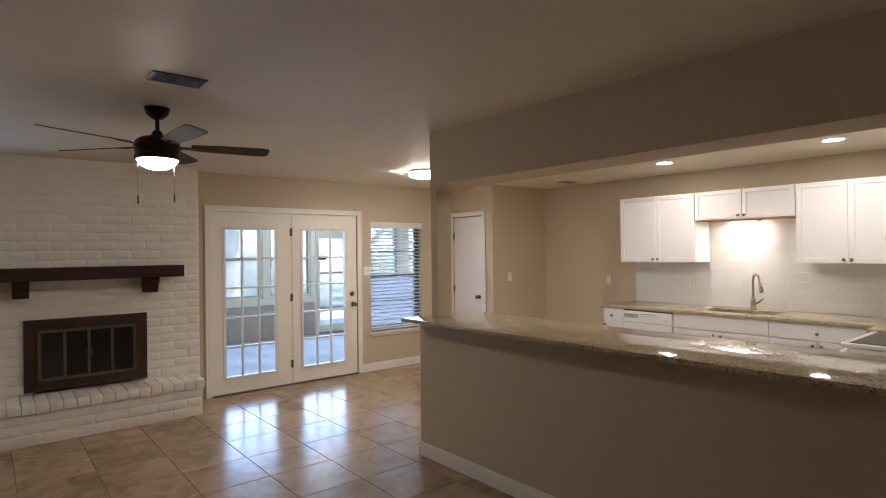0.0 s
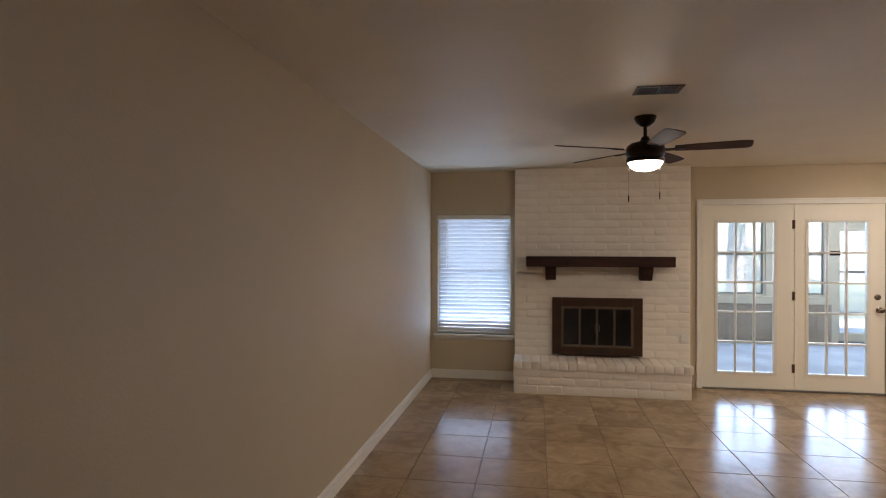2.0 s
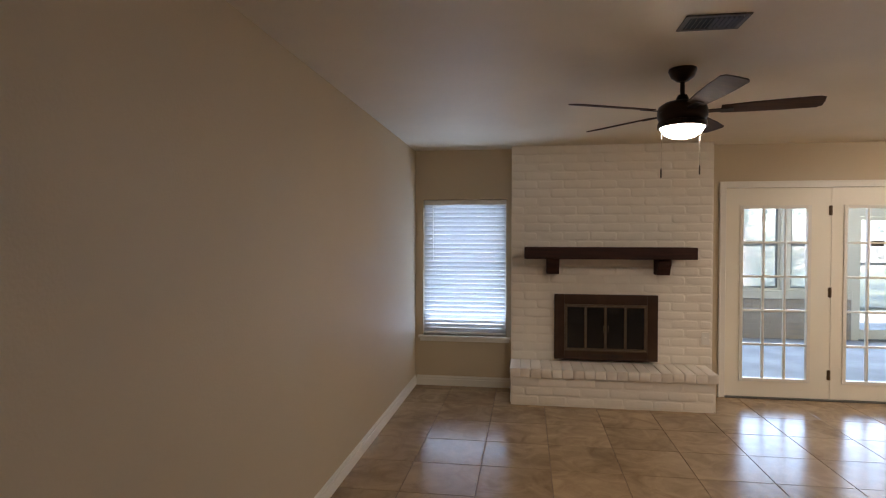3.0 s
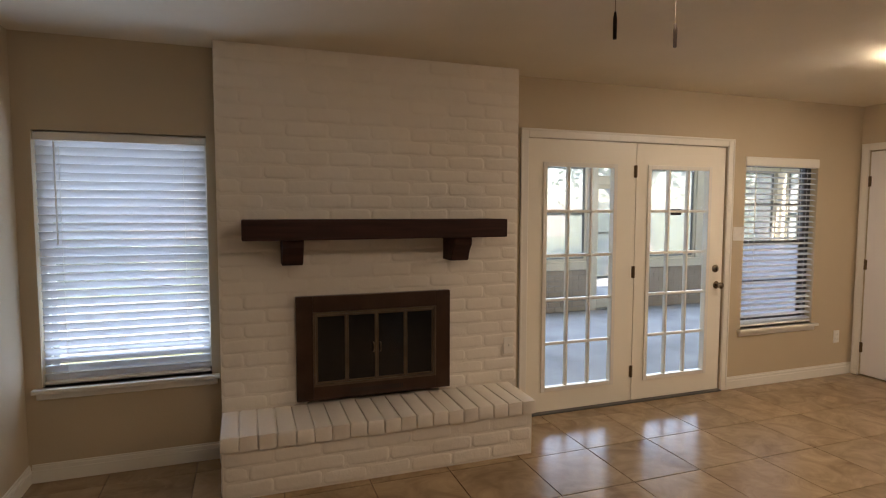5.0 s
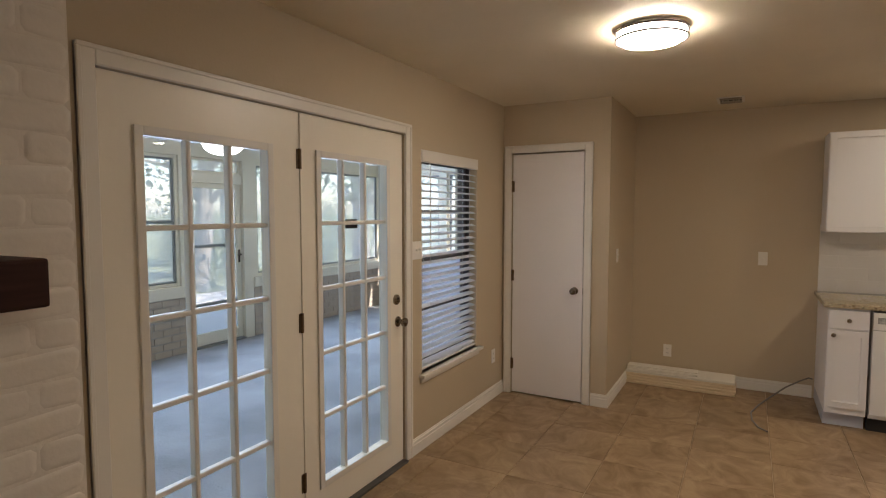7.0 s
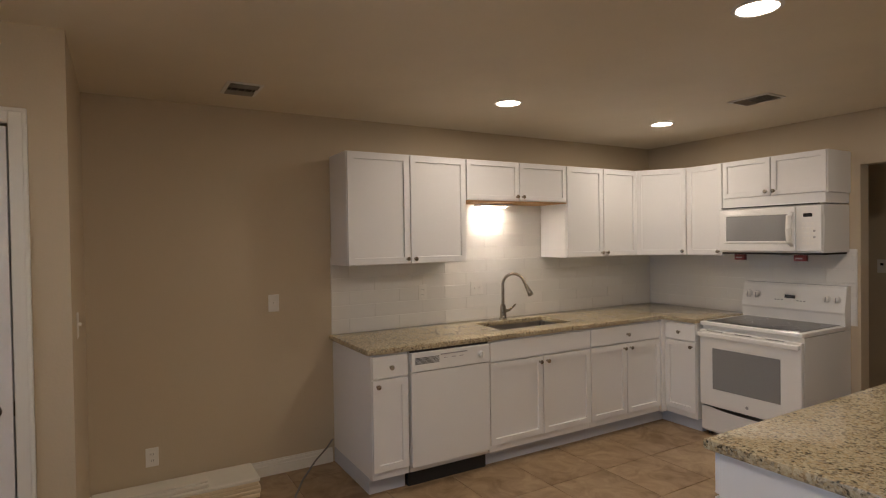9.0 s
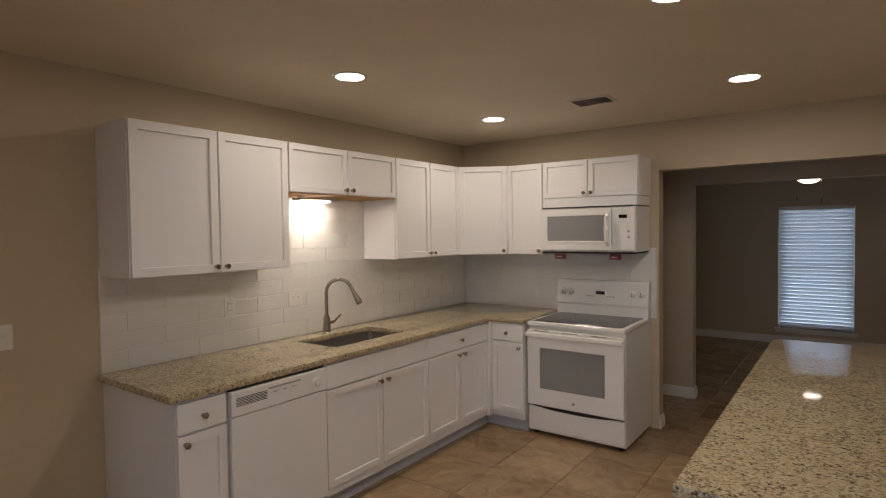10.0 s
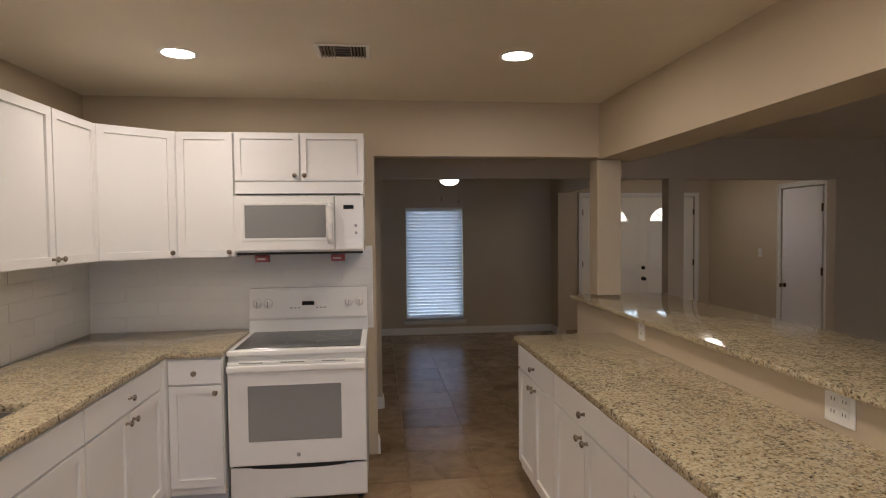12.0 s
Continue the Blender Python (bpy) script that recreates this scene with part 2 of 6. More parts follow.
M_WALL = material("beige_wall_paint", (0.545, 0.447, 0.308), 0.62, noise_scale=1.3, noise_mix=0.25, dark=0.93, bump=0.10, bump_scale=90)
M_CEIL = material("ceiling_paint", (0.78, 0.70, 0.555), 0.58, noise_scale=2.2, noise_mix=0.4, dark=0.9, bump=0.32, bump_scale=11)
M_TRIM = material("white_trim_paint", (0.80, 0.765, 0.69), 0.35, noise_scale=6, noise_mix=0.15, dark=0.94, bump=0.05, bump_scale=40)
M_DOOR = material("white_door_paint", (0.87, 0.815, 0.695), 0.33, noise_scale=3, noise_mix=0.2, dark=0.94, bump=0.06, bump_scale=30)
# white door paint with the cool cast of the light mixed into its colour
M_SLABDOOR = material("cool_cast_door_paint", (0.83, 0.80, 0.79), 0.30, noise_scale=3, noise_mix=0.2, dark=0.95, bump=0.05, bump_scale=30)
M_CAB = material("white_cabinet_paint", (0.82, 0.80, 0.77), 0.38, noise_scale=5, noise_mix=0.12, dark=0.95)
M_TOE = material("grey_toe_kick_paint", (0.55, 0.56, 0.60), 0.5, noise_scale=5, noise_mix=0.2, dark=0.88)
M_ENAMEL = material("white_enamel", (0.82, 0.80, 0.76), 0.18, noise_scale=4, noise_mix=0.06, dark=0.96)
M_SUBWAY = material("white_subway_tile", (0.80, 0.775, 0.72), 0.16, random_amount=0.03, noise_scale=8, noise_mix=0.1, dark=0.95, bump=0.05, bump_scale=20)
M_GROUT_W = material("pale_grout", (0.79, 0.765, 0.71), 0.8, bump=0.2, bump_scale=200)
M_GROUT_TAN = material("tan_tile_grout", (0.44, 0.315, 0.19), 0.8, noise_scale=5, noise_mix=0.4, dark=0.8, bump=0.3, bump_scale=150)
M_GROUT = material("tile_grout", (0.20, 0.13, 0.08), 0.85, noise_scale=5, noise_mix=0.4, dark=0.6, bump=0.3, bump_scale=150)
M_TILE = floor_tile()
M_BRICK = material("white_painted_brick", (0.84, 0.775, 0.685), 0.42, random_amount=0.03, noise_scale=9, noise_mix=0.25, dark=0.93, bump=0.28, bump_scale=22)
M_MORTAR = material("white_painted_mortar", (0.83, 0.765, 0.675), 0.5, noise_scale=9, noise_mix=0.25, dark=0.92, bump=0.35, bump_scale=28)
M_MANTEL = wood_material("dark_stained_beam", (0.058, 0.022, 0.016), (0.022, 0.009, 0.007), 0.62, 2.5, 0)
M_BRONZE = material("aged_bronze", (0.085, 0.050, 0.034), 0.36, 0.75, noise_scale=7, noise_mix=0.6, dark=0.55, bump=0.05)
M_BRONZE_DARK = material("dull_bronze_trim", (0.17, 0.125, 0.085), 0.42, 0.6, noise_scale=9, noise_mix=0.5, dark=0.5)
M_SOOT = material("sooty_firebox", (0.012, 0.011, 0.010), 0.85, bump=0.4, bump_scale=40)
M_SMOKED = material("smoked_glass", (0.010, 0.010, 0.011), 0.08)
M_FANWOOD = wood_material("walnut_fan_blade", (0.07, 0.035, 0.022), (0.032, 0.016, 0.011), 0.8, 4, 0)
M_FANMETAL = material("oil_rubbed_bronze", (0.030, 0.019, 0.014), 0.38, 0.8, noise_scale=12, noise_mix=0.4, dark=0.6)
M_NICKEL = material("brushed_nickel", (0.42, 0.375, 0.315), 0.23, 1.0, noise_scale=50, noise_mix=0.3, dark=0.8)
M_DKNOB = material("worn_nickel", (0.26, 0.22, 0.17), 0.24, 1.0, noise_scale=40, noise_mix=0.4, dark=0.7)
M_STEEL = material("stainless_steel", (0.52, 0.50, 0.47), 0.24, 1.0, noise_scale=40, noise_mix=0.3, dark=0.8)
M_HINGE = material("tarnished_brass", (0.16, 0.105, 0.055), 0.45, 0.8, noise_scale=60, noise_mix=0.4, dark=0.5)
M_GRANITE = granite()
M_GLASS = clear_glass()
M_FILM = hazy_glass()
# pale share in the glass stands in for the overbright garden's glare
M_PALE_GLASS = hazy_glass("glare_whitened_glass", (0.70, 0.75, 0.80), (0.74, 0.80, 0.86), 0.68)
M_SLAT = slat_material()
M_CORD = material("blind_cord", (0.72, 0.71, 0.68), 0.8)
M_ALU = material("dark_window_frame", (0.085, 0.078, 0.072), 0.5, 0.3, noise_scale=10, noise_mix=0.3)
M_PLASTIC = material("white_plastic", (0.80, 0.77, 0.71), 0.35)
# near-black, for black parts and for the shade inside slots and gaps
M_DARKSLOT = material("dark_slot", (0.02, 0.018, 0.016), 0.7)
M_CERAMIC_TOP = material("black_ceramic_glass", (0.014, 0.013, 0.013), 0.1, noise_scale=60, noise_mix=0.3, dark=0.6)
M_OVENGLASS = material("grey_oven_glass", (0.27, 0.265, 0.26), 0.14, noise_scale=90, noise_mix=0.15, dark=0.8)
M_DISPLAY = material("black_display", (0.008, 0.008, 0.01), 0.15)
M_PRINT = material("grey_print", (0.32, 0.31, 0.30), 0.5)
M_TAGRED = material("red_tag", (0.13, 0.016, 0.016), 0.5)
M_RAWPLY = wood_material("raw_plywood", (0.55, 0.33, 0.15), (0.42, 0.23, 0.09), 0.6, 3, 1)
M_SINK = material("brushed_sink_steel", (0.40, 0.375, 0.34), 0.42, 1.0, noise_scale=40, noise_mix=0.3, dark=0.85)
M_PINE = wood_material("raw_pine", (0.78, 0.66, 0.46), (0.64, 0.50, 0.31), 0.6, 3, 1)
M_PRIMED = material("primed_board", (0.76, 0.72, 0.62), 0.5, noise_scale=8, noise_mix=0.2, dark=0.92)
M_CABLE = material("grey_cable", (0.16, 0.145, 0.13), 0.6)
M_BROWNVENT = material("brown_vent_metal", (0.085, 0.06, 0.045), 0.5, noise_scale=10, noise_mix=0.3, dark=0.8)
M_VENT = material("vent_metal", (0.36, 0.32, 0.26), 0.5, noise_scale=10, noise_mix=0.3, dark=0.8)
M_FAN_LIGHT = glowing("lit_fan_glass", LAMP, 17.5)
M_FLUSH_LIGHT = glowing("lit_flush_glass", LAMP, 20.0)
M_CAN_LIGHT = glowing("lit_downlight", LAMP, 13.0)
M_BAR_LIGHT = glowing("lit_undercabinet_tube", LAMP, 27.0)
M_ENTRY_LIGHT = glowing("assumed_entry_lamp", LAMP, 9.0)
M_ROOM_LIGHT = glowing("lit_far_fan_glass", LAMP, 3.0)
M_DOME_GLOW = glowing("dome_glow", (1.0, 0.93, 0.82), 3.0)
M_SUNALU = material("grey_sunroom_metal", (0.17, 0.18, 0.18), 0.45, 0.4, noise_scale=10, noise_mix=0.3)
M_PATIO = material("sunlit_paving", (0.55, 0.53, 0.49), 0.8, noise_scale=2, noise_mix=0.4, dark=0.85, bump=0.2, bump_scale=40)
M_CONCRETE = material("concrete_slab", (0.29, 0.295, 0.31), 0.7, noise_scale=1.6, noise_mix=0.9, dark=0.62, bump=0.3, bump_scale=50)
M_SUNBRICK = material("tan_brick", (0.44, 0.36, 0.28), 0.8, random_amount=0.15, noise_scale=12, noise_mix=0.4, dark=0.75, bump=0.4, bump_scale=60)
M_SUNMORTAR = material("grey_mortar", (0.30, 0.27, 0.24), 0.9, bump=0.3, bump_scale=80)
M_SUNPAINT = material("cream_exterior_paint", (0.62, 0.57, 0.46), 0.55, noise_scale=4, noise_mix=0.25, dark=0.9)
M_BLUEWALL = material("pale_siding", (0.50, 0.52, 0.56), 0.6, noise_scale=3, noise_mix=0.2, dark=0.9)
M_GRASS = material("lawn", (0.22, 0.24, 0.13), 0.9, noise_scale=0.7, noise_mix=0.7, dark=0.55, bump=0.5, bump_scale=30)
M_BARK = material("bark", (0.27, 0.24, 0.20), 0.9, noise_scale=6, noise_mix=0.6, dark=0.5, bump=0.8, bump_scale=25)
M_LEAF = leaf_material("leaves", (0.20, 0.24, 0.15))
M_FENCE = wood_material("weathered_fence", (0.36, 0.32, 0.27), (0.22, 0.19, 0.16), 0.8, 3, 2)


# ---- mesh helpers ----
def bx(bm, x0, x1, y0, y1, z0, z1, bev=0.0, seg=1):
    """Adds a box, with bevelled edges if wanted, to bm."""
    r = bmesh.ops.create_cube(bm, size=1.0)
    vs = r["verts"]
    for v in vs:
        v.co = Vector(((x0 + x1) / 2 + v.co.x * (x1 - x0), (y0 + y1) / 2 + v.co.y * (y1 - y0), (z0 + z1) / 2 + v.co.z * (z1 - z0)))
    if bev:
        es = list({e for v in vs for e in v.link_edges})
        bmesh.ops.bevel(bm, geom=es, offset=bev, segments=seg, affect="EDGES", profile=0.6)
    return bm


def box(x0, x1, y0, y1, z0, z1, bev=0.0, seg=1):
    return bx(bmesh.new(), x0, x1, y0, y1, z0, z1, bev, seg)


def lathe(bm, profile, seg=24, m=None):
    """Turns a profile of (radius, height) round the z axis."""
    rings = []
    for r, z in profile:
        if r < 1e-5:
            rings.append([bm.verts.new((0, 0, z))])
        else:
            rings.append([bm.verts.new((r * math.cos(2 * math.pi * i / seg), r * math.sin(2 * math.pi * i / seg), z)) for i in range(seg)])
    for a, b in zip(rings, rings[1:]):
        for i in range(seg):
            j = (i + 1) % seg
            if len(a) == 1 and len(b) > 1:
                bm.faces.new((a[0], b[i], b[j]))
            elif len(b) == 1 and len(a) > 1:
                bm.faces.new((a[i], a[j], b[0]))
            elif len(a) > 1:
                bm.faces.new((a[i], a[j], b[j], b[i]))
    if m is not None:
        vs = [v for ring in rings for v in ring]
        bmesh.ops.transform(bm, matrix=m, verts=vs)
    bmesh.ops.recalc_face_normals(bm, faces=bm.faces[:])
    return bm


def tube(bm, pts, r, seg=10):
    """A round bar along a line of points; r is a number or one for each point."""
    rings, up = [], Vector((0.3, 0.2, 1)).normalized()
    pts = [Vector(p) for p in pts]
    for i, p in enumerate(pts):
        d = (pts[min(i + 1, len(pts) - 1)] - pts[max(i - 1, 0)]).normalized()
        a = d.cross(up)
        if a.length < 0.05:
            a = d.cross(Vector((1, 0, 0)))
        a.normalize()
        b = d.cross(a).normalized()
        rad = r[i] if isinstance(r, (list, tuple)) else r
        rings.append([bm.verts.new(p + rad * (math.cos(2 * math.pi * k / seg) * a + math.sin(2 * math.pi * k / seg) * b)) for k in range(seg)])
    for q, w in zip(rings, rings[1:]):
        for k in range(seg):
            bm.faces.new((q[k], q[(k + 1) % seg], w[(k + 1) % seg], w[k]))
    bm.faces.new(rings[0])
    bm.faces.new(rings[-1])
    bmesh.ops.recalc_face_normals(bm, faces=bm.faces[:])
    return bm


def extrude_outline(bm, pts, axis, a, b, bev=0.0):
    """A prism: an outline of 2D points pushed along an axis from a to b."""
    def at(p, s):
        return {"x": (s, p[0], p[1]), "y": (p[0], s, p[1]), "z": (p[0], p[1], s)}[axis]
    lo = [bm.verts.new(at(p, a)) for p in pts]
    hi = [bm.verts.new(at(p, b)) for p in pts]
    n = len(pts)
    fs = [bm.faces.new(lo), bm.faces.new(hi)]
    for i in range(n):
        fs.append(bm.faces.new((lo[i], lo[(i + 1) % n], hi[(i + 1) % n], hi[i])))
    bmesh.ops.recalc_face_normals(bm, faces=fs)
    if bev:
        bmesh.ops.bevel(bm, geom=list({e for f in fs for e in f.edges}), offset=bev, segments=2, affect="EDGES", profile=0.6)
    return bm


def mesh_of(name, bm, mat, smooth=False):
    me = bpy.data.meshes.new(name)
    if smooth:
        for f in bm.faces:
            f.smooth = True
    bm.to_mesh(me)
    bm.free()
    me.materials.append(mat)
    if smooth:
        me.set_sharp_from_angle(angle=radians(40))
    return me


def part(name, bm, mat, parent, label="", smooth=False):
    """Links a bmesh as one mesh object under a thing or a part."""
    ob = new(name, mesh_of(name, bm, mat, smooth))
    ob.parent = parent
    if label:
        tagged(ob, label)
    return ob


def piece(name, me, parent, m):
    """A piece that shares its mesh with others."""
    ob = new(name, me)
    ob.parent = parent
    ob.matrix_basis = m
    return ob


def thing(name, x, y, z, label, category, group="", kind="", turn=0):
    ob = new(name)
    ob.empty_display_size = 0.1
    ob.matrix_basis = pose(x, y, z, 0, 0, turn)
    return tagged(ob, label, category, group, kind)


def solid(name, bm, mat, label, category, kind="", group="", smooth=False):
    return tagged(new(name, mesh_of(name, bm, mat, smooth)), label, category, group, kind)


# ---- the plan ----
KY = 0.67                                              # kitchen's south wall
HY = -0.345                                            # wall across the hall
PX, PY = 5.63, 5.54                                    # pantry box
T = 0.12


def wall_with_holes(bm, axis, at0, at1, a0, a1, z0, z1, holes):
    """A wall slab along x or y, built round its rectangular openings (a0, a1, z0, z1)."""
    def slab(p, q, u, v):
        if q - p < 1e-4 or v - u < 1e-4:
            return
        if axis == "x":
            bx(bm, p, q, at0, at1, u, v)
        else:
            bx(bm, at0, at1, p, q, u, v)
    pos = a0
    for h0, h1, hz0, hz1 in sorted(holes):
        slab(pos, h0, z0, z1)
        slab(h0, h1, z0, hz0)
        slab(h0, h1, hz1, z1)
        pos = h1
    slab(pos, a1, z0, z1)
    return bm


def structure(name, bm, mat, label, category):
    bmesh.ops.remove_doubles(bm, verts=bm.verts[:], dist=1e-5)
    return solid(name, bm, mat, label, category, "structure")


NW_WIN = (-0.82, 0.055, 0.53, 1.96)
NE_WIN = (4.25, 5.09, 0.51, 1.967)
FR_DOOR = (2.19, 4.04, 0.0, 2.05)
FW_WIN = (3.55, 4.41, 0.215, 1.905)
FRONT_DOOR = (-0.15, 1.69, 0.0, 2.05)
structure("wall_north", wall_with_holes(bmesh.new(), "x", NY, NY + 0.16, WX - T, EX + T, 0, CZ, [NW_WIN, FR_DOOR, NE_WIN]), M_WALL,
          "beige painted wall with a window each side of the doors", "wall")
structure("wall_west", box(WX - T, WX, -0.87, NY, 0, CZ), M_WALL, "long plain beige painted living room wall", "wall")
structure("wall_east", box(EX, EX + T, -0.345, NY, 0, CZ), M_WALL, "beige painted wall behind the kitchen counter", "wall")
bm = box(4.84, EX, KY - T, KY, 0, CZ)
bx(bm, 3.22, 4.84, KY - T, KY, 2.09, CZ)
structure("wall_kitchen_south", bm, M_WALL, "beige wall behind the range with a wide cased opening", "wall")
# pantry box
bm = wall_with_holes(bmesh.new(), "y", PX, PX + 0.1, PY, NY, 0, CZ, [(5.735, 6.36, 0, 2.07)])
bx(bm, PX + 0.1, EX, PY, PY + 0.1, 0, CZ)
structure("wall_pantry", bm, M_WALL, "beige corner closet walls with a door opening", "wall")
# wall across the hall and the front room's walls
bm = box(4.80, EX + T, HY - T, HY, 0, CZ)
bx(bm, 2.0, 4.80, HY - T, HY, 2.03, CZ)
bx(bm, 1.985, 2.135, HY - T, HY, 0, 2.03)
bx(bm, 2.0, 2.12, -0.75, HY - T, 2.05, CZ)
bx(bm, 0.07, 2.12, -0.87, -0.75, 2.06, CZ)
bx(bm, WX, 0.07, -0.87, -0.75, 0, CZ)
structure("wall_hall", bm, M_WALL, "beige hall wall with wide openings to the front rooms", "wall")
structure("wall_front", wall_with_holes(bmesh.new(), "x", FY - 0.16, FY, -0.5, EX + T, 0, CZ, [FRONT_DOOR, FW_WIN]), M_WALL,
          "shaded wall with the front doors and a window", "wall")
structure("wall_front_east", box(EX, EX + T, FY, HY - T, 0, CZ), M_WALL, "plain front room wall", "wall")
bm = wall_with_holes(bmesh.new(), "y", -0.5, -0.4, FY, -0.87, 0, CZ, [(-2.14, -1.43, 0, 2.06)])
structure("wall_entry", bm, M_WALL, "beige entry wall with a closet door", "wall")
bm = box(2.06, 2.18, FY, -3.42, 0, CZ)
bx(bm, 2.06, 2.18, -3.42, HY - T, 2.1, CZ)
structure("wall_entry_stub", bm, M_WALL, "short wall between entry and front room", "wall")
structure("wall_closet_back", box(-0.62, -0.55, -2.3, -1.2, 0, CZ), M_WALL, "plain closet back wall", "wall")
# half wall, post, column and beam between living room and kitchen
BEAMZ = 2.075
structure("half_wall", box(2.896, 3.36, 0.60, 3.57, 0, 1.05), M_WALL, "beige half wall under the raised bar", "wall")
bm = extrude_outline(bmesh.new(), [(0.50, BEAMZ), (3.29, BEAMZ), (3.355, BEAMZ - 0.05), (3.43, BEAMZ - 0.05), (3.43, CZ), (0.50, CZ)], "x", 2.905, 3.22)
structure("beam", bm, M_WALL, "beige boxed beam over the bar", "beam")
structure("post_north", box(2.905, 3.045, 3.355, 3.43, 1.0805, BEAMZ - 0.05, 0.004), M_WALL, "beige post standing on the bar's end", "post")
structure("column_south", box(3.045, 3.225, 0.50, 0.655, 1.0805, BEAMZ, 0.004), M_WALL, "beige square column standing on the raised bar", "column")

structure("ceiling", box(WX - T, EX + T, FY - 0.16, NY + 0.16, CZ, CZ + 0.12), M_CEIL, "beige textured ceiling with a knockdown finish", "ceiling")
bm = box(WX - T, 3.2, FY - 0.16, 0.45, -0.15, -0.006)
bx(bm, 3.2, EX + T, FY - 0.16, NY + 0.16, -0.15, -0.006)
structure("floor", bm, M_GROUT_TAN, "tan grout bed under the ceramic tiles", "floor")
structure("floor_living", box(WX - T, 3.2, 0.45, NY + 0.16, -0.15, -0.006), M_GROUT, "dark grout bed under the living room tiles", "floor")


# ---- baseboards and trim ----
def baseboard(runs, label="white painted wooden baseboard with a stepped top"):
    """Runs of (x0, y0, x1, y1, nx, ny): a stepped board standing off the wall by its normal."""
    for x0, y0, x1, y1, nx, ny in runs:
        bm = bmesh.new()
        for th, z0, z1 in ((0.016, 0.0, 0.070), (0.011, 0.070, 0.092), (0.006, 0.092, 0.104)):
            xs, ys = sorted((x0, x1)), sorted((y0, y1))
            if nx:
                bx(bm, *sorted((x0, x0 + nx * th)), *ys, z0, z1, 0.002)
            else:
                bx(bm, *xs, *sorted((y0, y0 + ny * th)), z0, z1, 0.002)
        structure("baseboard", bm, M_TRIM, label, "baseboard")


baseboard([
    (WX, -0.75, WX, NY, 1, 0), (WX + 0.016, NY, 0.112, NY, 0, -1), (4.105, NY, PX, NY, 0, -1),
    (PX, PY - 0.016, PX, 5.665, -1, 0), (PX, PY, EX, PY, 0, -1), (EX, 4.06, EX, PY - 0.016, -1, 0),
    (2.896, 0.60, 2.896, 3.586, -1, 0), (2.896, 3.57, 3.36, 3.57, 0, 1), (2.88, 0.60, 3.36, 0.60, 0, -1),
    (4.84, KY - T, 4.84, KY, -1, 0), (4.80, HY, EX, HY, 0, 1), (4.80, HY - T, 4.80, HY, -1, 0),
    (2.18, FY, EX, FY, 0, 1), (2.18, FY + 0.016, 2.18, -3.42, 1, 0), (-0.4, FY, -0.4, -2.2, 1, 0)])


def casing(x0, x1, z1, y, ny, name, label, axis="x", w=0.062, th=0.018):
    """Door casing round an opening, on the wall plane y (or x), facing ny."""
    bm = bmesh.new()
    a, b = sorted((y, y + ny * th))
    c, d = sorted((y, y + ny * (th + 0.006)))
    for u0, u1, z0, zz in ((x0 - w, x0, 0, z1 + w), (x1, x1 + w, 0, z1 + w), (x0, x1, z1, z1 + w)):
        if axis == "x":
            bx(bm, u0, u1, a, b, z0, zz, 0.004)
        else:
            bx(bm, a, b, u0, u1, z0, zz, 0.004)
    for u0, u1, z0, zz in ((x0 - w, x0 - w + 0.016, 0, z1 + w - 0.016), (x1 + w - 0.016, x1 + w, 0, z1 + w - 0.016), (x0 - w, x1 + w, z1 + w - 0.016, z1 + w)):
        if axis == "x":
            bx(bm, u0, u1, c, d, z0, zz, 0.003)
        else:
            bx(bm, c, d, u0, u1, z0, zz, 0.003)
    return structure(name, bm, M_TRIM, label, "trim")


casing(2.19, 4.04, 2.05, NY, -1, "trim_french_doors", "white moulded casing round the french doors")
casing(5.735, 6.36, 2.07, PX, -1, "trim_pantry_door", "white moulded casing round the pantry door", "y")
casing(-0.15, 1.69, 2.05, FY, 1, "trim_front_doors", "white moulded casing round the front doors")
casing(-2.14, -1.43, 2.06, -0.4, 1, "trim_closet_door", "white moulded casing round the closet door", "y")


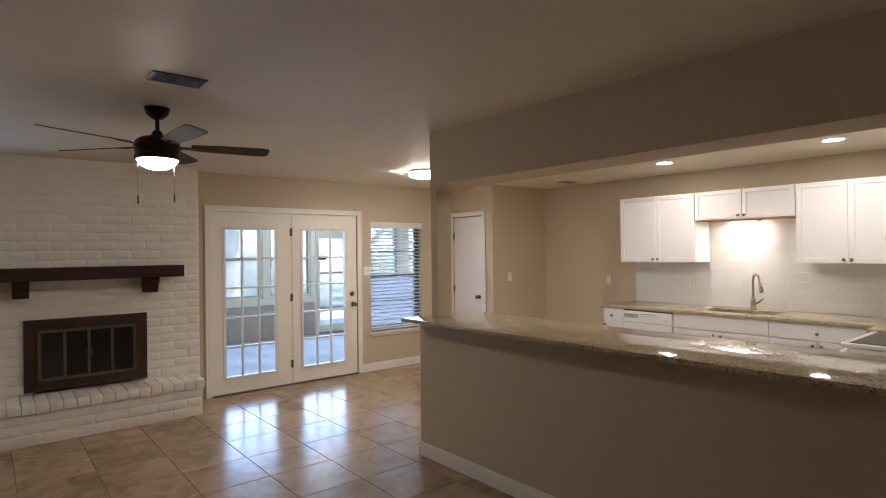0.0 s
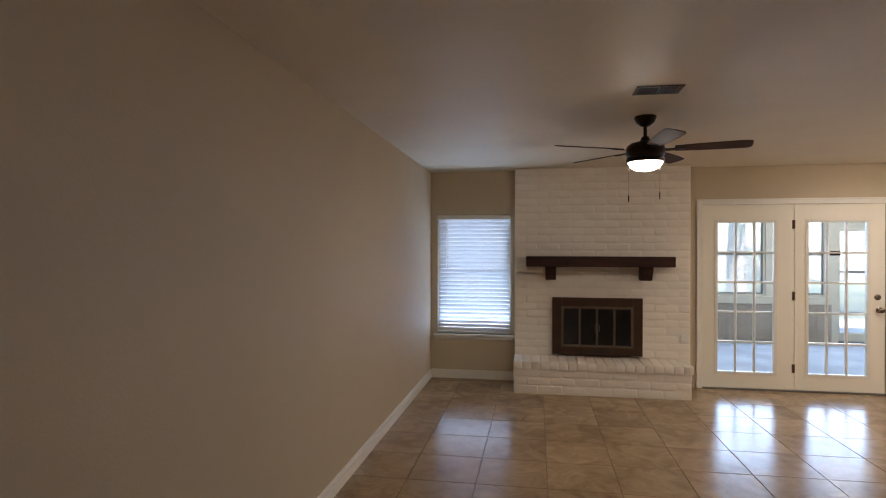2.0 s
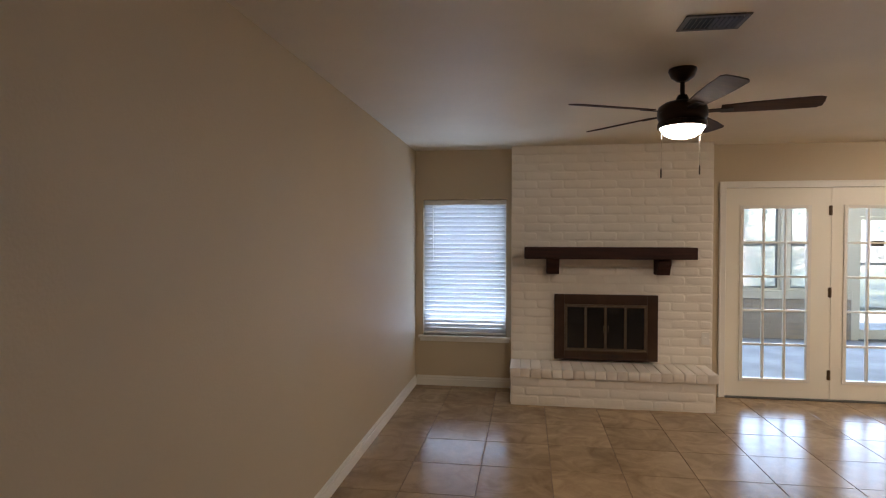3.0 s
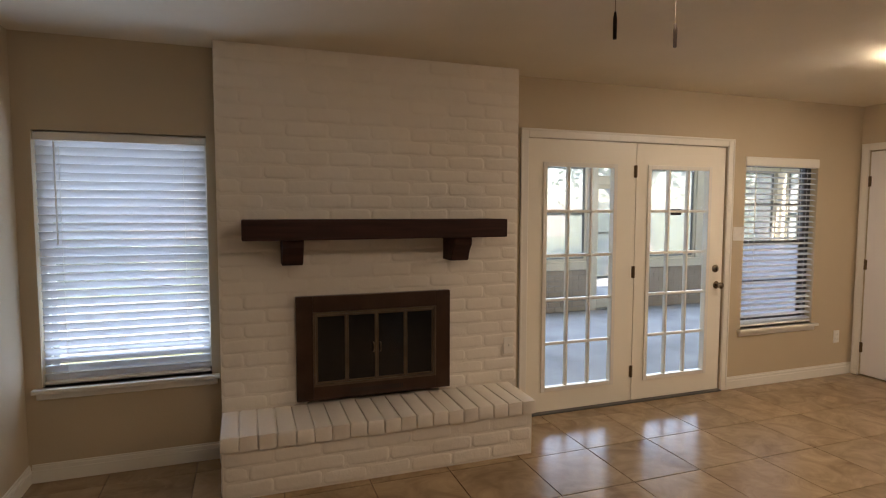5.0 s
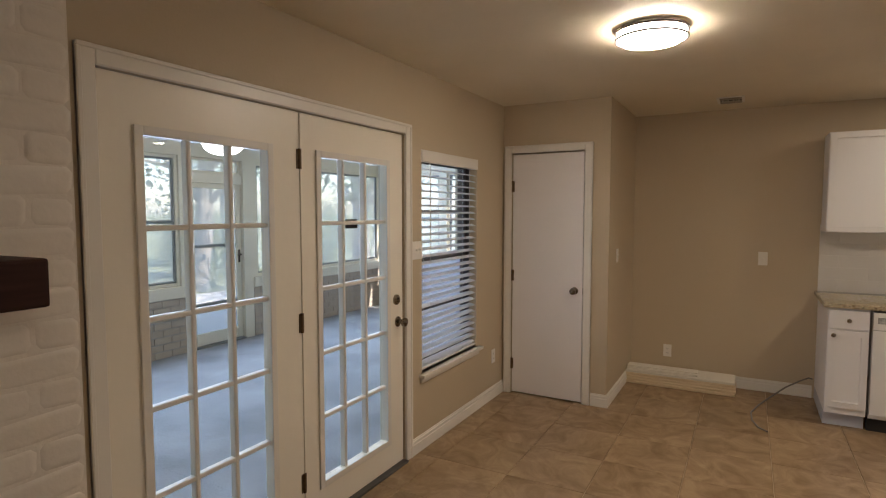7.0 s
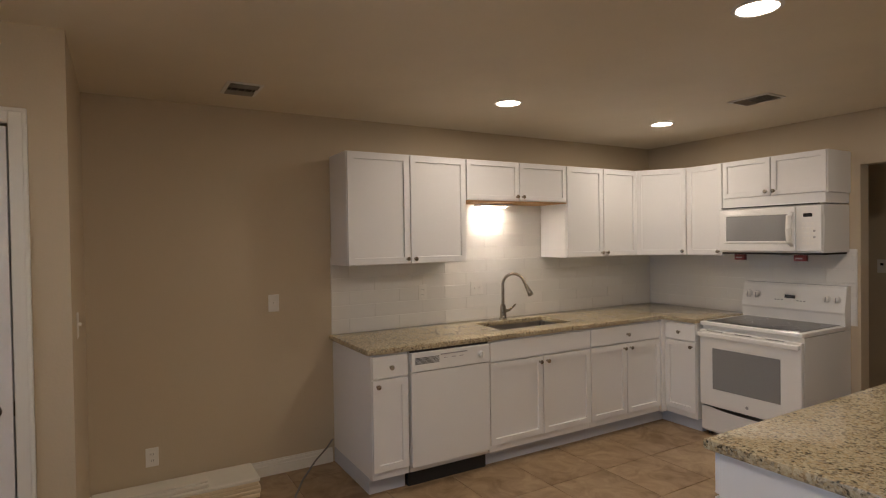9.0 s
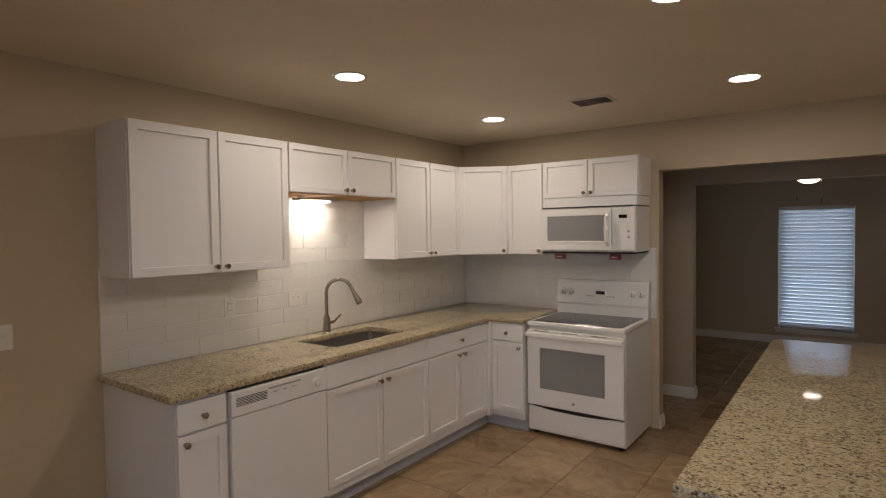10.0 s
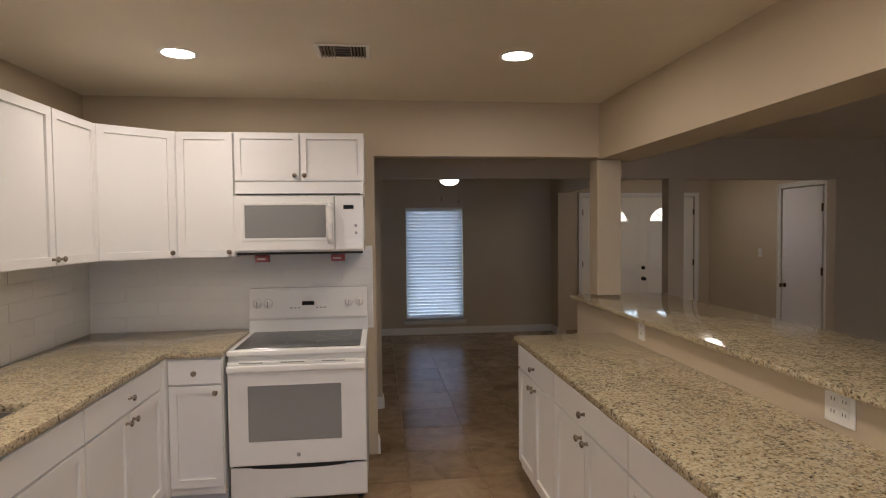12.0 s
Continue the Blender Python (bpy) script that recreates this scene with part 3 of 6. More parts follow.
# ---- windows and blinds ----
def window_unit(name, hole, ywall, depth, ny, label, sill_label, film=False):
    """A single-hung window set in its opening, with frame, sashes, panes and stool; ny: the way into the room along y."""
    x0, x1, z0, z1 = hole
    w = thing(name, (x0 + x1) / 2, ywall, z0, label, "window", kind="structure")
    hw, h = (x1 - x0) / 2, z1 - z0
    yo = -ny * (depth - 0.05)

    def yy(a, b):
        return sorted((yo + a, yo + b))
    bm = bmesh.new()
    for u0, u1, v0, v1 in ((-hw, -hw + 0.03, 0, h), (hw - 0.03, hw, 0, h), (-hw + 0.03, hw - 0.03, 0, 0.03), (-hw + 0.03, hw - 0.03, h - 0.03, h)):
        bx(bm, u0, u1, *yy(-0.045, 0.045), v0, v1, 0.002)
    metal = M_ALU if film else M_TRIM
    part("window_frame", bm, metal, w, "dark metal window frame" if film else "white window frame")
    for k, (v0, v1, dy) in enumerate(((0.03, h / 2 + 0.02, 0.008), (h / 2 - 0.02, h - 0.03, -0.02))):
        bm = bmesh.new()
        a, b = -hw + 0.03, hw - 0.03
        for u0, u1, p, q in ((a, a + 0.028, v0, v1), (b - 0.028, b, v0, v1), (a + 0.028, b - 0.028, v0, v0 + 0.035), (a + 0.028, b - 0.028, v1 - 0.035, v1)):
            bx(bm, u0, u1, yo + dy - 0.009, yo + dy + 0.009, p, q, 0.002)
        s = part("sash", bm, metal, w)
        g = part("pane", box(a + 0.028, b - 0.028, yo + dy - 0.002, yo + dy + 0.002, v0 + 0.035, v1 - 0.035), M_FILM if k == 0 and film else M_GLASS, s)
        g.visible_shadow = False
        if film:
            vm = (v0 + v1) / 2
            part("muntin", box(a + 0.028, b - 0.028, yo + dy - 0.009, yo + dy + 0.009, vm - 0.011, vm + 0.011, 0.002), M_ALU, s)
    # stool and apron
    bm = bmesh.new()
    y0, y1 = sorted((0.0, ny * 0.045))
    bx(bm, -hw - 0.045, hw + 0.045, y0, y1, -0.022, 0.002, 0.005, 2)
    yb = sorted((-ny * (depth - 0.09), 0.0))
    bx(bm, -hw + 0.001, hw - 0.001, *yb, -0.0195, 0.0)
    yb = sorted((0.0, ny * 0.014))
    bx(bm, -hw - 0.03, hw + 0.03, *yb, -0.062, -0.022, 0.004)
    part("window_sill", bm, M_TRIM, w, sill_label)
    return w


def blind(x0, x1, z0, z1, y, ny, tilt, pitch, label, wand=True, valance=False):
    """A horizontal blind: head rail, slats, bottom rail, ladder cords and a wand."""
    b = thing("window_blind", (x0 + x1) / 2, y, z0, label, "window blind")
    hw, h = (x1 - x0) / 2, z1 - z0
    part("head_rail", box(-hw, hw, -0.025, 0.025, h - 0.045, h, 0.003), M_PLASTIC, b)
    if valance:
        bm = box(-hw - 0.015, hw + 0.015, *sorted((ny * 0.028, ny * 0.040)), h - 0.055, h + 0.022, 0.004)
        bx(bm, -hw - 0.015, -hw - 0.003, *sorted((ny * -0.02, ny * 0.028)), h - 0.055, h + 0.022, 0.003)
        bx(bm, hw + 0.003, hw + 0.015, *sorted((ny * -0.02, ny * 0.028)), h - 0.055, h + 0.022, 0.003)
        part("valance", bm, M_TRIM, b, "white valance board")
    part("bottom_rail", box(-hw, hw, -0.025, 0.025, 0.0, 0.018, 0.004), M_PLASTIC, b)
    # a slat is slightly crowned
    bm = bmesh.new()
    prof = [(-0.0265, 0.0), (-0.013, 0.0034), (0.0, 0.0046), (0.013, 0.0034), (0.0265, 0.0)]
    pts = prof + [(p[0], p[1] - 0.0028) for p in reversed(prof)]
    extrude_outline(bm, pts, "x", -hw + 0.004, hw - 0.004)
    me = mesh_of("slat", bm, M_SLAT)
    n = int((h - 0.075) / pitch)
    rnd = random.Random(int(x0 * 100) + 7)
    for i in range(n):
        z = 0.04 + i * (h - 0.09) / (n - 1)
        piece("slat", me, b, pose(0, 0, z, tilt + rnd.uniform(-0.6, 0.6), 0, rnd.uniform(-0.08, 0.08)))
    for u in (-hw * 0.72, hw * 0.72) if hw < 0.5 else (-hw * 0.75, 0, hw * 0.75):
        for s in (-0.0285, 0.0285):
            part("ladder_cord", box(u - 0.0012, u + 0.0012, s - 0.0008, s + 0.0008, 0.018, h - 0.045), M_CORD, b)
    if wand:
        part("tilt_wand", tube(bmesh.new(), [(-hw + 0.10, ny * 0.034, h - 0.05), (-hw + 0.101, ny * 0.036, h - 0.62)], 0.004, 6), M_PLASTIC, b)
    return b


window_unit("window_1", NW_WIN, NY, 0.16, -1, "tall single-hung window behind a closed white blind", "white painted window stool and apron")
window_unit("window_2", NE_WIN, NY, 0.16, -1, "tall single-hung window onto the sunroom behind an open blind", "white painted window stool and apron", True)
window_unit("window_3", FW_WIN, FY, 0.16, 1, "tall front room window behind a closed white blind", "white painted window stool and apron")
blind(NW_WIN[0] + 0.005, NW_WIN[1] - 0.005, 0.545, 1.95, NY + 0.035, -1, -56, 0.0455, "white slatted window blind, nearly closed, glowing with daylight")
blind(NE_WIN[0] + 0.008, NE_WIN[1] - 0.008, 0.525, 1.957, NY + 0.032, -1, 13, 0.0455, "white slatted window blind with its slats open", valance=True)
blind(FW_WIN[0] + 0.005, FW_WIN[1] - 0.005, 0.235, 1.895, FY - 0.035, 1, 62, 0.047, "white slatted window blind, nearly closed, in the front room", wand=False)


# ---- doors ----
def knob(parent, x, y, z, ny, mat, r=0.028, label="brushed metal door knob"):
    m = pose(x, y, z, 90 * ny * -1, 0, 0)
    bm = lathe(bmesh.new(), [(0, 0), (r * 1.1, 0), (r * 1.15, 0.006), (r * 0.9, 0.010), (r * 0.4, 0.013), (r * 0.38, 0.030), (r * 0.8, 0.038), (r, 0.050), (r * 0.92, 0.062), (r * 0.5, 0.068), (0, 0.069)], 20, m)
    return part("door_knob", bm, mat, parent, label, True)


def hinge(parent, x, y, z, ny, axis="x"):
    bm = bmesh.new()
    bmesh.ops.create_cone(bm, cap_ends=True, segments=10, radius1=0.008, radius2=0.008, depth=0.095, matrix=pose(x, y + ny * 0.006, z))
    for k in (-0.0165, 0.0165):
        bmesh.ops.create_cone(bm, cap_ends=True, segments=10, radius1=0.0092, radius2=0.0092, depth=0.003, matrix=pose(x, y + ny * 0.006, z + k))
    if axis == "x":
        bx(bm, x - 0.016, x + 0.016, *sorted((y, y + ny * 0.0035)), z - 0.046, z + 0.046)
    else:
        bx(bm, *sorted((x, x + ny * 0.0035)), y - 0.016, y + 0.016, z - 0.046, z + 0.046)
    return part("hinge", bm, M_HINGE, parent, "tarnished brass hinge")


def french_leaf(name, x0, x1, gx0, gx1, label, latch):
    """A door leaf with a lite of three by five panes."""
    d = thing(name, x0, NY + 0.012, 0.012, label, "door", kind="structure")
    w, h, t = x1 - x0, 2.034, 0.044
    a, b, c, e = gx0 - x0, gx1 - x0, 0.180, 1.838
    bm = bmesh.new()
    for u0, u1, v0, v1 in ((0, a, 0, h), (b, w, 0, h), (a, b, 0, c), (a, b, e, h)):
        bx(bm, u0, u1, 0, t, v0, v1)
    bmesh.ops.remove_doubles(bm, verts=bm.verts[:], dist=1e-5)
    part("leaf", bm, M_DOOR, d)
    bm = bmesh.new()
    f = 0.030
    for u0, u1, v0, v1 in ((a - f, a + 0.004, c - f, e + f), (b - 0.004, b + f, c - f, e + f), (a + 0.004, b - 0.004, c - f, c + 0.004), (a + 0.004, b - 0.004, e - 0.004, e + f)):
        bx(bm, u0, u1, -0.011, 0.0, v0, v1, 0.004, 2)
    part("lite_frame", bm, M_TRIM, d, "raised white moulding round the glass")
    gw, gh, mt = b - a, e - c, 0.021
    for i in (1, 2):
        u = a + gw * i / 3
        part("muntin", box(u - mt / 2, u + mt / 2, 0.004, t - 0.004, c, e, 0.004), M_TRIM, d)
    me = mesh_of("muntin", box(-gw / 2, gw / 2, 0.006, t - 0.006, -mt / 2, mt / 2, 0.004), M_TRIM)
    for j in range(1, 5):
        piece("muntin", me, d, pose((a + b) / 2, 0, c + gh * j / 5))
    pw, ph = gw / 3 - mt, gh / 5 - mt
    gm = mesh_of("pane", box(-pw / 2 - 0.004, pw / 2 + 0.004, -0.002, 0.002, -ph / 2 - 0.004, ph / 2 + 0.004), M_GLASS)
    for i in range(3):
        for j in range(5):
            o = piece("pane", gm, d, pose(a + gw * (i + 0.5) / 3, t / 2, c + gh * (j + 0.5) / 5))
            o.visible_shadow = False
    if latch:
        knob(d, 3.977 - x0, 0, 0.892, -1, M_DKNOB)
        bm = lathe(bmesh.new(), [(0, 0), (0.031, 0), (0.032, 0.010), (0.024, 0.016), (0.010, 0.018), (0, 0.018)], 20, pose(3.960 - x0, 0, 1.03, 90))
        bx(bm, 3.960 - x0 - 0.004, 3.960 - x0 + 0.004, -0.030, -0.016, 1.015, 1.045, 0.002)
        part("deadbolt", bm, M_DKNOB, d, "brushed metal deadbolt with a thumb turn", True)
        part("sticker", box(a + gw / 3 + 0.03, a + gw / 3 + 0.135, t / 2 - 0.0035, t / 2 - 0.0022, 1.475, 1.525), M_DISPLAY, d, "small dark warning sticker on the glass")
    else:
        for z in (0.235, 1.03, 1.815):
            hinge(d, w + 0.010, -0.001, z, -1)
        part("astragal", box(w + 0.0005, w + 0.020, 0.004, t, 0, h, 0.002), M_DOOR, d)
    return d


french_leaf("door_1", 2.196, 3.125, 2.352, 2.938, "closed white french door leaf with fifteen glass panes", False)
french_leaf("door_2", 3.147, 4.034, 3.280, 3.862, "closed white french door leaf with fifteen panes and a knob", True)
structure("threshold", box(2.19, 4.04, NY - 0.03, NY + 0.155, -0.004, 0.011, 0.003), M_ALU, "dark metal door threshold", "threshold")


def slab_door(name, x, y, z, w, h, label, turn, knob_u, hinge_u, knob_z=0.92):
    """A flush door slab; its face looks along -y before the turn."""
    d = thing(name, x, y, z, label, "door", kind="structure", turn=turn)
    part("leaf", box(0, w, 0, 0.036, 0, h, 0.002), M_SLABDOOR, d)
    knob(d, knob_u, 0, knob_z, -1, M_DKNOB, 0.027)
    part("latch_plate", box(w - 0.001 if knob_u > w / 2 else -0.003, w + 0.002 if knob_u > w / 2 else 0.001, 0.006, 0.030, knob_z - 0.03, knob_z + 0.03), M_HINGE, d)
    for q in (0.25, 1.02, 1.78):
        hinge(d, hinge_u, 0, q, -1)
    return d


# pantry door: hinged at the window side, a crack open at the latch
slab_door("door_3", PX + 0.002, 6.352, 0.012, 0.610, 2.047, "plain white flush pantry door standing slightly ajar", -90 - 0.8, 0.545, -0.002)
slab_door("door_4", -0.398, -2.132, 0.012, 0.69, 2.035, "plain white flush closet door standing ajar", 88, 0.06, 0.692, 0.80)


def front_leaf(name, x0, w, latch_side, label):
    d = thing(name, x0, FY - 0.012, 0.012, label, "door", kind="structure")
    h, t = 2.03, 0.044
    # the slab is built round its fan light
    cx, r, zb = w / 2, 0.27, 1.66
    bm = bmesh.new()
    for u0, u1, v0, v1 in ((0, w, 0, zb), (0, cx - r, zb, h), (cx + r, w, zb, h), (cx - r, cx + r, zb + r * 0.82, h)):
        bx(bm, u0, u1, -t, 0, v0, v1)
    n = 12
    for k in range(n):
        a0, a1 = math.pi * k / n, math.pi * (k + 1) / n
        p, q = (cx + r * math.cos(a0), zb + r * 0.8 * math.sin(a0)), (cx + r * math.cos(a1), zb + r * 0.8 * math.sin(a1))
        top = zb + r * 0.82
        extrude_outline(bm, [p, (p[0], top), (q[0], top), q], "y", -t, 0)
    part("leaf", bm, M_DOOR, d)
    for (u0, u1) in ((0.13, w / 2 - 0.05), (w / 2 + 0.05, w - 0.13)):
        for v0, v1 in ((0.20, 0.78), (0.92, 1.52)):
            bm = bmesh.new()
            bx(bm, u0, u1, 0.0005, 0.010, v0, v1, 0.006, 2)
            bx(bm, u0 + 0.04, u1 - 0.04, 0.010, 0.018, v0 + 0.04, v1 - 0.04, 0.006, 2)
            part("panel", bm, M_DOOR, d)
    bm = bmesh.new()
    extrude_outline(bm, [(cx + r * math.cos(math.pi * k / 16), zb + r * 0.8 * math.sin(math.pi * k / 16)) for k in range(17)], "y", -0.026, -0.022)
    g = part("pane", bm, M_PALE_GLASS, d, "half-round fan light of frosted glass")
    g.visible_shadow = False
    for ang in (45, 90, 135):
        q = radians(ang)
        part("muntin", tube(bmesh.new(), [(cx, -0.02, zb), (cx + r * math.cos(q), -0.02, zb + r * 0.8 * math.sin(q))], 0.006, 6), M_FANMETAL, d)
    if latch_side:
        knob(d, w - 0.065, 0, 0.76, 1, M_FANMETAL, label="dark bronze door knob")
        bm = lathe(bmesh.new(), [(0, 0), (0.031, 0), (0.030, 0.012), (0.02, 0.016), (0, 0.016)], 18, pose(w - 0.065, 0, 0.93, -90))
        part("deadbolt", bm, M_FANMETAL, d, "dark bronze deadbolt", True)
    for z in (0.25, 1.0, 1.8):
        hinge(d, -0.006 if latch_side else w + 0.006, 0, z, 1)
    return d


# door frame with stops that close the joints behind the leaves
bm = bmesh.new()
for _a, _b, _c, _d in ((-0.149, -0.110, 0.0, 2.049), (1.650, 1.689, 0.0, 2.049), (-0.110, 1.650, 2.018, 2.049), (-0.110, 1.650, 0.0, 0.030), (0.745, 0.780, 0.030, 2.018)):
    bx(bm, _a, _b, FY - 0.158, FY - 0.060, _c, _d)
structure("front_door_frame", bm, M_DOOR, "white painted frame and stops of the front doors", "door frame")
front_leaf("door_5", -0.138, 0.898, True, "closed white panelled front door leaf with fan light and knob")
front_leaf("door_6", 0.764, 0.914, False, "closed white panelled front door leaf with a fan light")


# ---- fireplace ----
def smooth_brick(l, h, d, seed):
    """A thickly painted brick: a pillow with rounded corners and uneven edges. Length along x, face towards -y, its back sunk in the mortar."""
    rnd = random.Random(seed)
    p = [rnd.uniform(0, 6.28) for _ in range(5)]
    bm = bmesh.new()
    rings = []
    for inset, y in ((0.0, 0.0015), (0.007, -0.62 * d), (0.017, -d)):
        k = min(inset, 0.3 * min(l, h))
        a, b = l / 2 - k, h / 2 - k
        c = min(0.014, a * 0.45, b * 0.45)
        out = [(-a, -b + c), (-a + c, -b), (0, -b), (a - c, -b), (a, -b + c), (a, b - c), (a - c, b), (0, b), (-a + c, b), (-a, b - c)]
        rings.append([bm.verts.new((x + 0.0022 * math.sin(45 * z + p[1]), y + (0.0016 * math.sin(17 * x + p[2]) + 0.0012 * math.sin(40 * z + p[3]) if y < 0 else 0),
                                    z + 0.0022 * math.sin(24 * x + p[0]))) for x, z in out])
    for q, w in zip(rings, rings[1:]):
        for i in range(10):
            j = (i + 1) % 10
            bm.faces.new((q[i], q[j], w[j], w[i]))
    bm.faces.new(rings[-1])
    bmesh.ops.recalc_face_normals(bm, faces=bm.faces[:])
    bm.faces.ensure_lookup_table()
    if bm.faces[-1].normal.y > 0:
        bmesh.ops.reverse_faces(bm, faces=bm.faces[:])
    return bm


CH = (0.112, 2.022, 6.262)            # chimney breast: x0, x1, face of the mortar
HE = (0.112, 1.945, 5.865, 0.345)     # hearth: x0, x1, face of the mortar, height
fireplace = thing("fireplace", 1.06, NY, 0.0, "white painted brick fireplace with a raised brick hearth", "fireplace")
OX, OY = 1.06, NY
fx0, fx1, fz0, fz1 = 0.60, 1.45, HE[3], 0.97
bm = bmesh.new()
for u0, u1, v0, v1 in ((CH[0], fx0, 0, CZ), (fx1, CH[1], 0, CZ), (fx0, fx1, fz1, CZ), (fx0, fx1, 0, fz0 - 0.01)):
    bx(bm, u0 - OX, u1 - OX, CH[2] - OY, -0.002, v0, v1 - (0.002 if v1 == CZ else 0))
bmesh.ops.remove_doubles(bm, verts=bm.verts[:], dist=1e-5)
breast = part("chimney_breast", bm, M_MORTAR, fireplace)
hearth = part("hearth", box(HE[0] + 0.012 - OX, HE[1] - 0.012 - OX, HE[2] - OY, CH[2] - 0.001 - OY, 0, HE[3] - 0.012), M_MORTAR, fireplace)
part("firebox", box(fx0 - OX, fx1 - OX, CH[2] + 0.06 - OY, -0.02, fz0, fz1), M_SOOT, fireplace, "soot-black firebox")

bl, bh = 0.2525, 0.0825
pl, ph_ = 0.255, 0.0850
full = [mesh_of("brick", smooth_brick(bl, bh, 0.0040, k), M_BRICK, True) for k in range(8)]
shorts = {}
rnd = random.Random(3)


def lay(parent, x0, x1, z0, rows, yface, skip=None):
    """Lays running-bond courses against a mortar face that looks towards -y."""
    for r in range(rows):
        z = z0 + ph_ * (r + 0.5)
        x = x0 + 0.003 - (pl / 2 if r % 2 else 0)
        while x < x1 - 0.02:
            a, b = max(x, x0 + 0.003), min(x + bl, x1 - 0.003)
            L = round(b - a, 3)
            if L > 0.03 and not (skip and skip[0] - 0.02 < (a + b) / 2 < skip[1] + 0.02 and skip[2] < z < skip[3] + 0.03):
                if abs(L - bl) < 0.004:
                    me = rnd.choice(full)
                else:
                    if L not in shorts:
                        shorts[L] = mesh_of("brick", smooth_brick(L, bh, 0.0040, 50 + len(shorts)), M_BRICK, True)
                    me = shorts[L]
                piece("brick", me, parent, pose((a + b) / 2 - OX, yface - OY + rnd.uniform(-0.0012, 0.0022), z + rnd.uniform(-0.002, 0.002), 0, rnd.uniform(-0.5, 0.5), rnd.uniform(-0.4, 0.4)))
            x += pl


lay(breast, CH[0], CH[1], HE[3], int((CZ - HE[3]) / ph_), CH[2], (fx0, fx1, fz0 - 0.1, fz1))
lay(hearth, HE[0] + 0.012, HE[1] - 0.012, 0.006, 3, HE[2])
# hearth's ends
side = [mesh_of("brick", smooth_brick(0.19, bh, 0.007, 90 + k), M_BRICK, True) for k in range(2)]
for r in range(3):
    for k, y in enumerate((5.965, 6.165)):
        piece("brick", side[(r + k) % 2], hearth, pose(HE[1] - 0.012 - OX, y - OY, 0.006 + ph_ * (r + 0.5), 0, 0, 90))
        piece("brick", side[(r + k) % 2], hearth, pose(HE[0] + 0.012 - OX, y - OY, 0.006 + ph_ * (r + 0.5), 0, 0, -90))
# rowlock course on top of the hearth
cap = []
for k in range(4):
    q = box(-0.0464, 0.0464, HE[2] - 0.026 - OY, CH[2] - 0.014 - OY, 0.262, HE[3] + 0.002, 0.012, 2)
    rr = random.Random(k)
    for v in q.verts:
        v.co += Vector((rr.uniform(-0.002, 0.002), rr.uniform(-0.003, 0.003), rr.uniform(-0.002, 0.002)))
    cap.append(mesh_of("brick", q, M_BRICK, True))
n = 19
for i in range(n):
    x = HE[0] - 0.002 + (HE[1] - HE[0] + 0.012) * (i + 0.5) / n
    piece("brick", cap[i % 4], hearth, pose(x - OX, rnd.uniform(-0.002, 0.002), rnd.uniform(-0.002, 0.002), 0, 0, rnd.uniform(-0.3, 0.3)))

# fireplace doors: bronze surround, four smoked glass leaves
FX0, FX1, FZ0, FZ1, FYF = 0.537, 1.515, 0.368, 1.008, 6.215
fdoor = thing("fireplace_doors", (FX0 + FX1) / 2, FYF, FZ0, "aged bronze fireplace surround with four closed smoked glass doors", "fireplace doors")
hw, hh = (FX1 - FX0) / 2, FZ1 - FZ0
bm = bmesh.new()
wf = 0.098
for u0, u1, v0, v1 in ((-hw, -hw + wf, 0, hh), (hw - wf, hw, 0, hh), (-hw + wf, hw - wf, 0, 0.085), (-hw + wf, hw - wf, hh - wf, hh)):
    bx(bm, u0, u1, 0.0, 0.040, v0, v1, 0.004, 2)
part("surround", bm, M_BRONZE, fdoor, "broad aged bronze frame")
part("back_flange", box(-hw + 0.004, hw - 0.004, 0.0405, 0.046, 0.004, hh - 0.004), M_BRONZE_DARK, fdoor)
bm = bmesh.new()
iw0, iz0, iz1 = hw - wf, 0.085, hh - wf
for u0, u1, v0, v1 in ((-iw0, -iw0 + 0.014, iz0, iz1), (iw0 - 0.014, iw0, iz0, iz1), (-iw0 + 0.014, iw0 - 0.014, iz0, iz0 + 0.014), (-iw0 + 0.014, iw0 - 0.014, iz1 - 0.014, iz1)):
    bx(bm, u0, u1, -0.006, 0.012, v0, v1, 0.002)
part("inner_trim", bm, M_BRONZE_DARK, fdoor)
lw = (2 * iw0 - 0.032) / 4
for i in range(4):
    a = -iw0 + 0.016 + lw * i
    bm = bmesh.new()
    for u0, u1, v0, v1 in ((a, a + 0.012, iz0 + 0.016, iz1 - 0.016), (a + lw - 0.012, a + lw - 0.001, iz0 + 0.016, iz1 - 0.016),
                           (a + 0.012, a + lw - 0.012, iz0 + 0.016, iz0 + 0.028), (a + 0.012, a + lw - 0.012, iz1 - 0.028, iz1 - 0.016)):
        bx(bm, u0, u1, 0.000, 0.016, v0, v1, 0.002)
    lf = part("door_leaf", bm, M_BRONZE_DARK, fdoor)
    part("glass", box(a + 0.012, a + lw - 0.012, 0.006, 0.010, iz0 + 0.028, iz1 - 0.028), M_SMOKED, lf, "smoked dark glass")
for u in (-0.022, 0.022):
    part("pull", tube(bmesh.new(), [(u, 0.0, iz0 + 0.19), (u, -0.022, iz0 + 0.195), (u, -0.022, iz0 + 0.245), (u, 0.0, iz0 + 0.25)], 0.004, 8), M_BRONZE_DARK, fdoor)
for i in range(28):
    u = -0.16 + i * 0.012
    part("vent_slot", box(u - 0.003, u + 0.003, -0.0015, 0.002, 0.028, 0.058), M_DARKSLOT, fdoor)

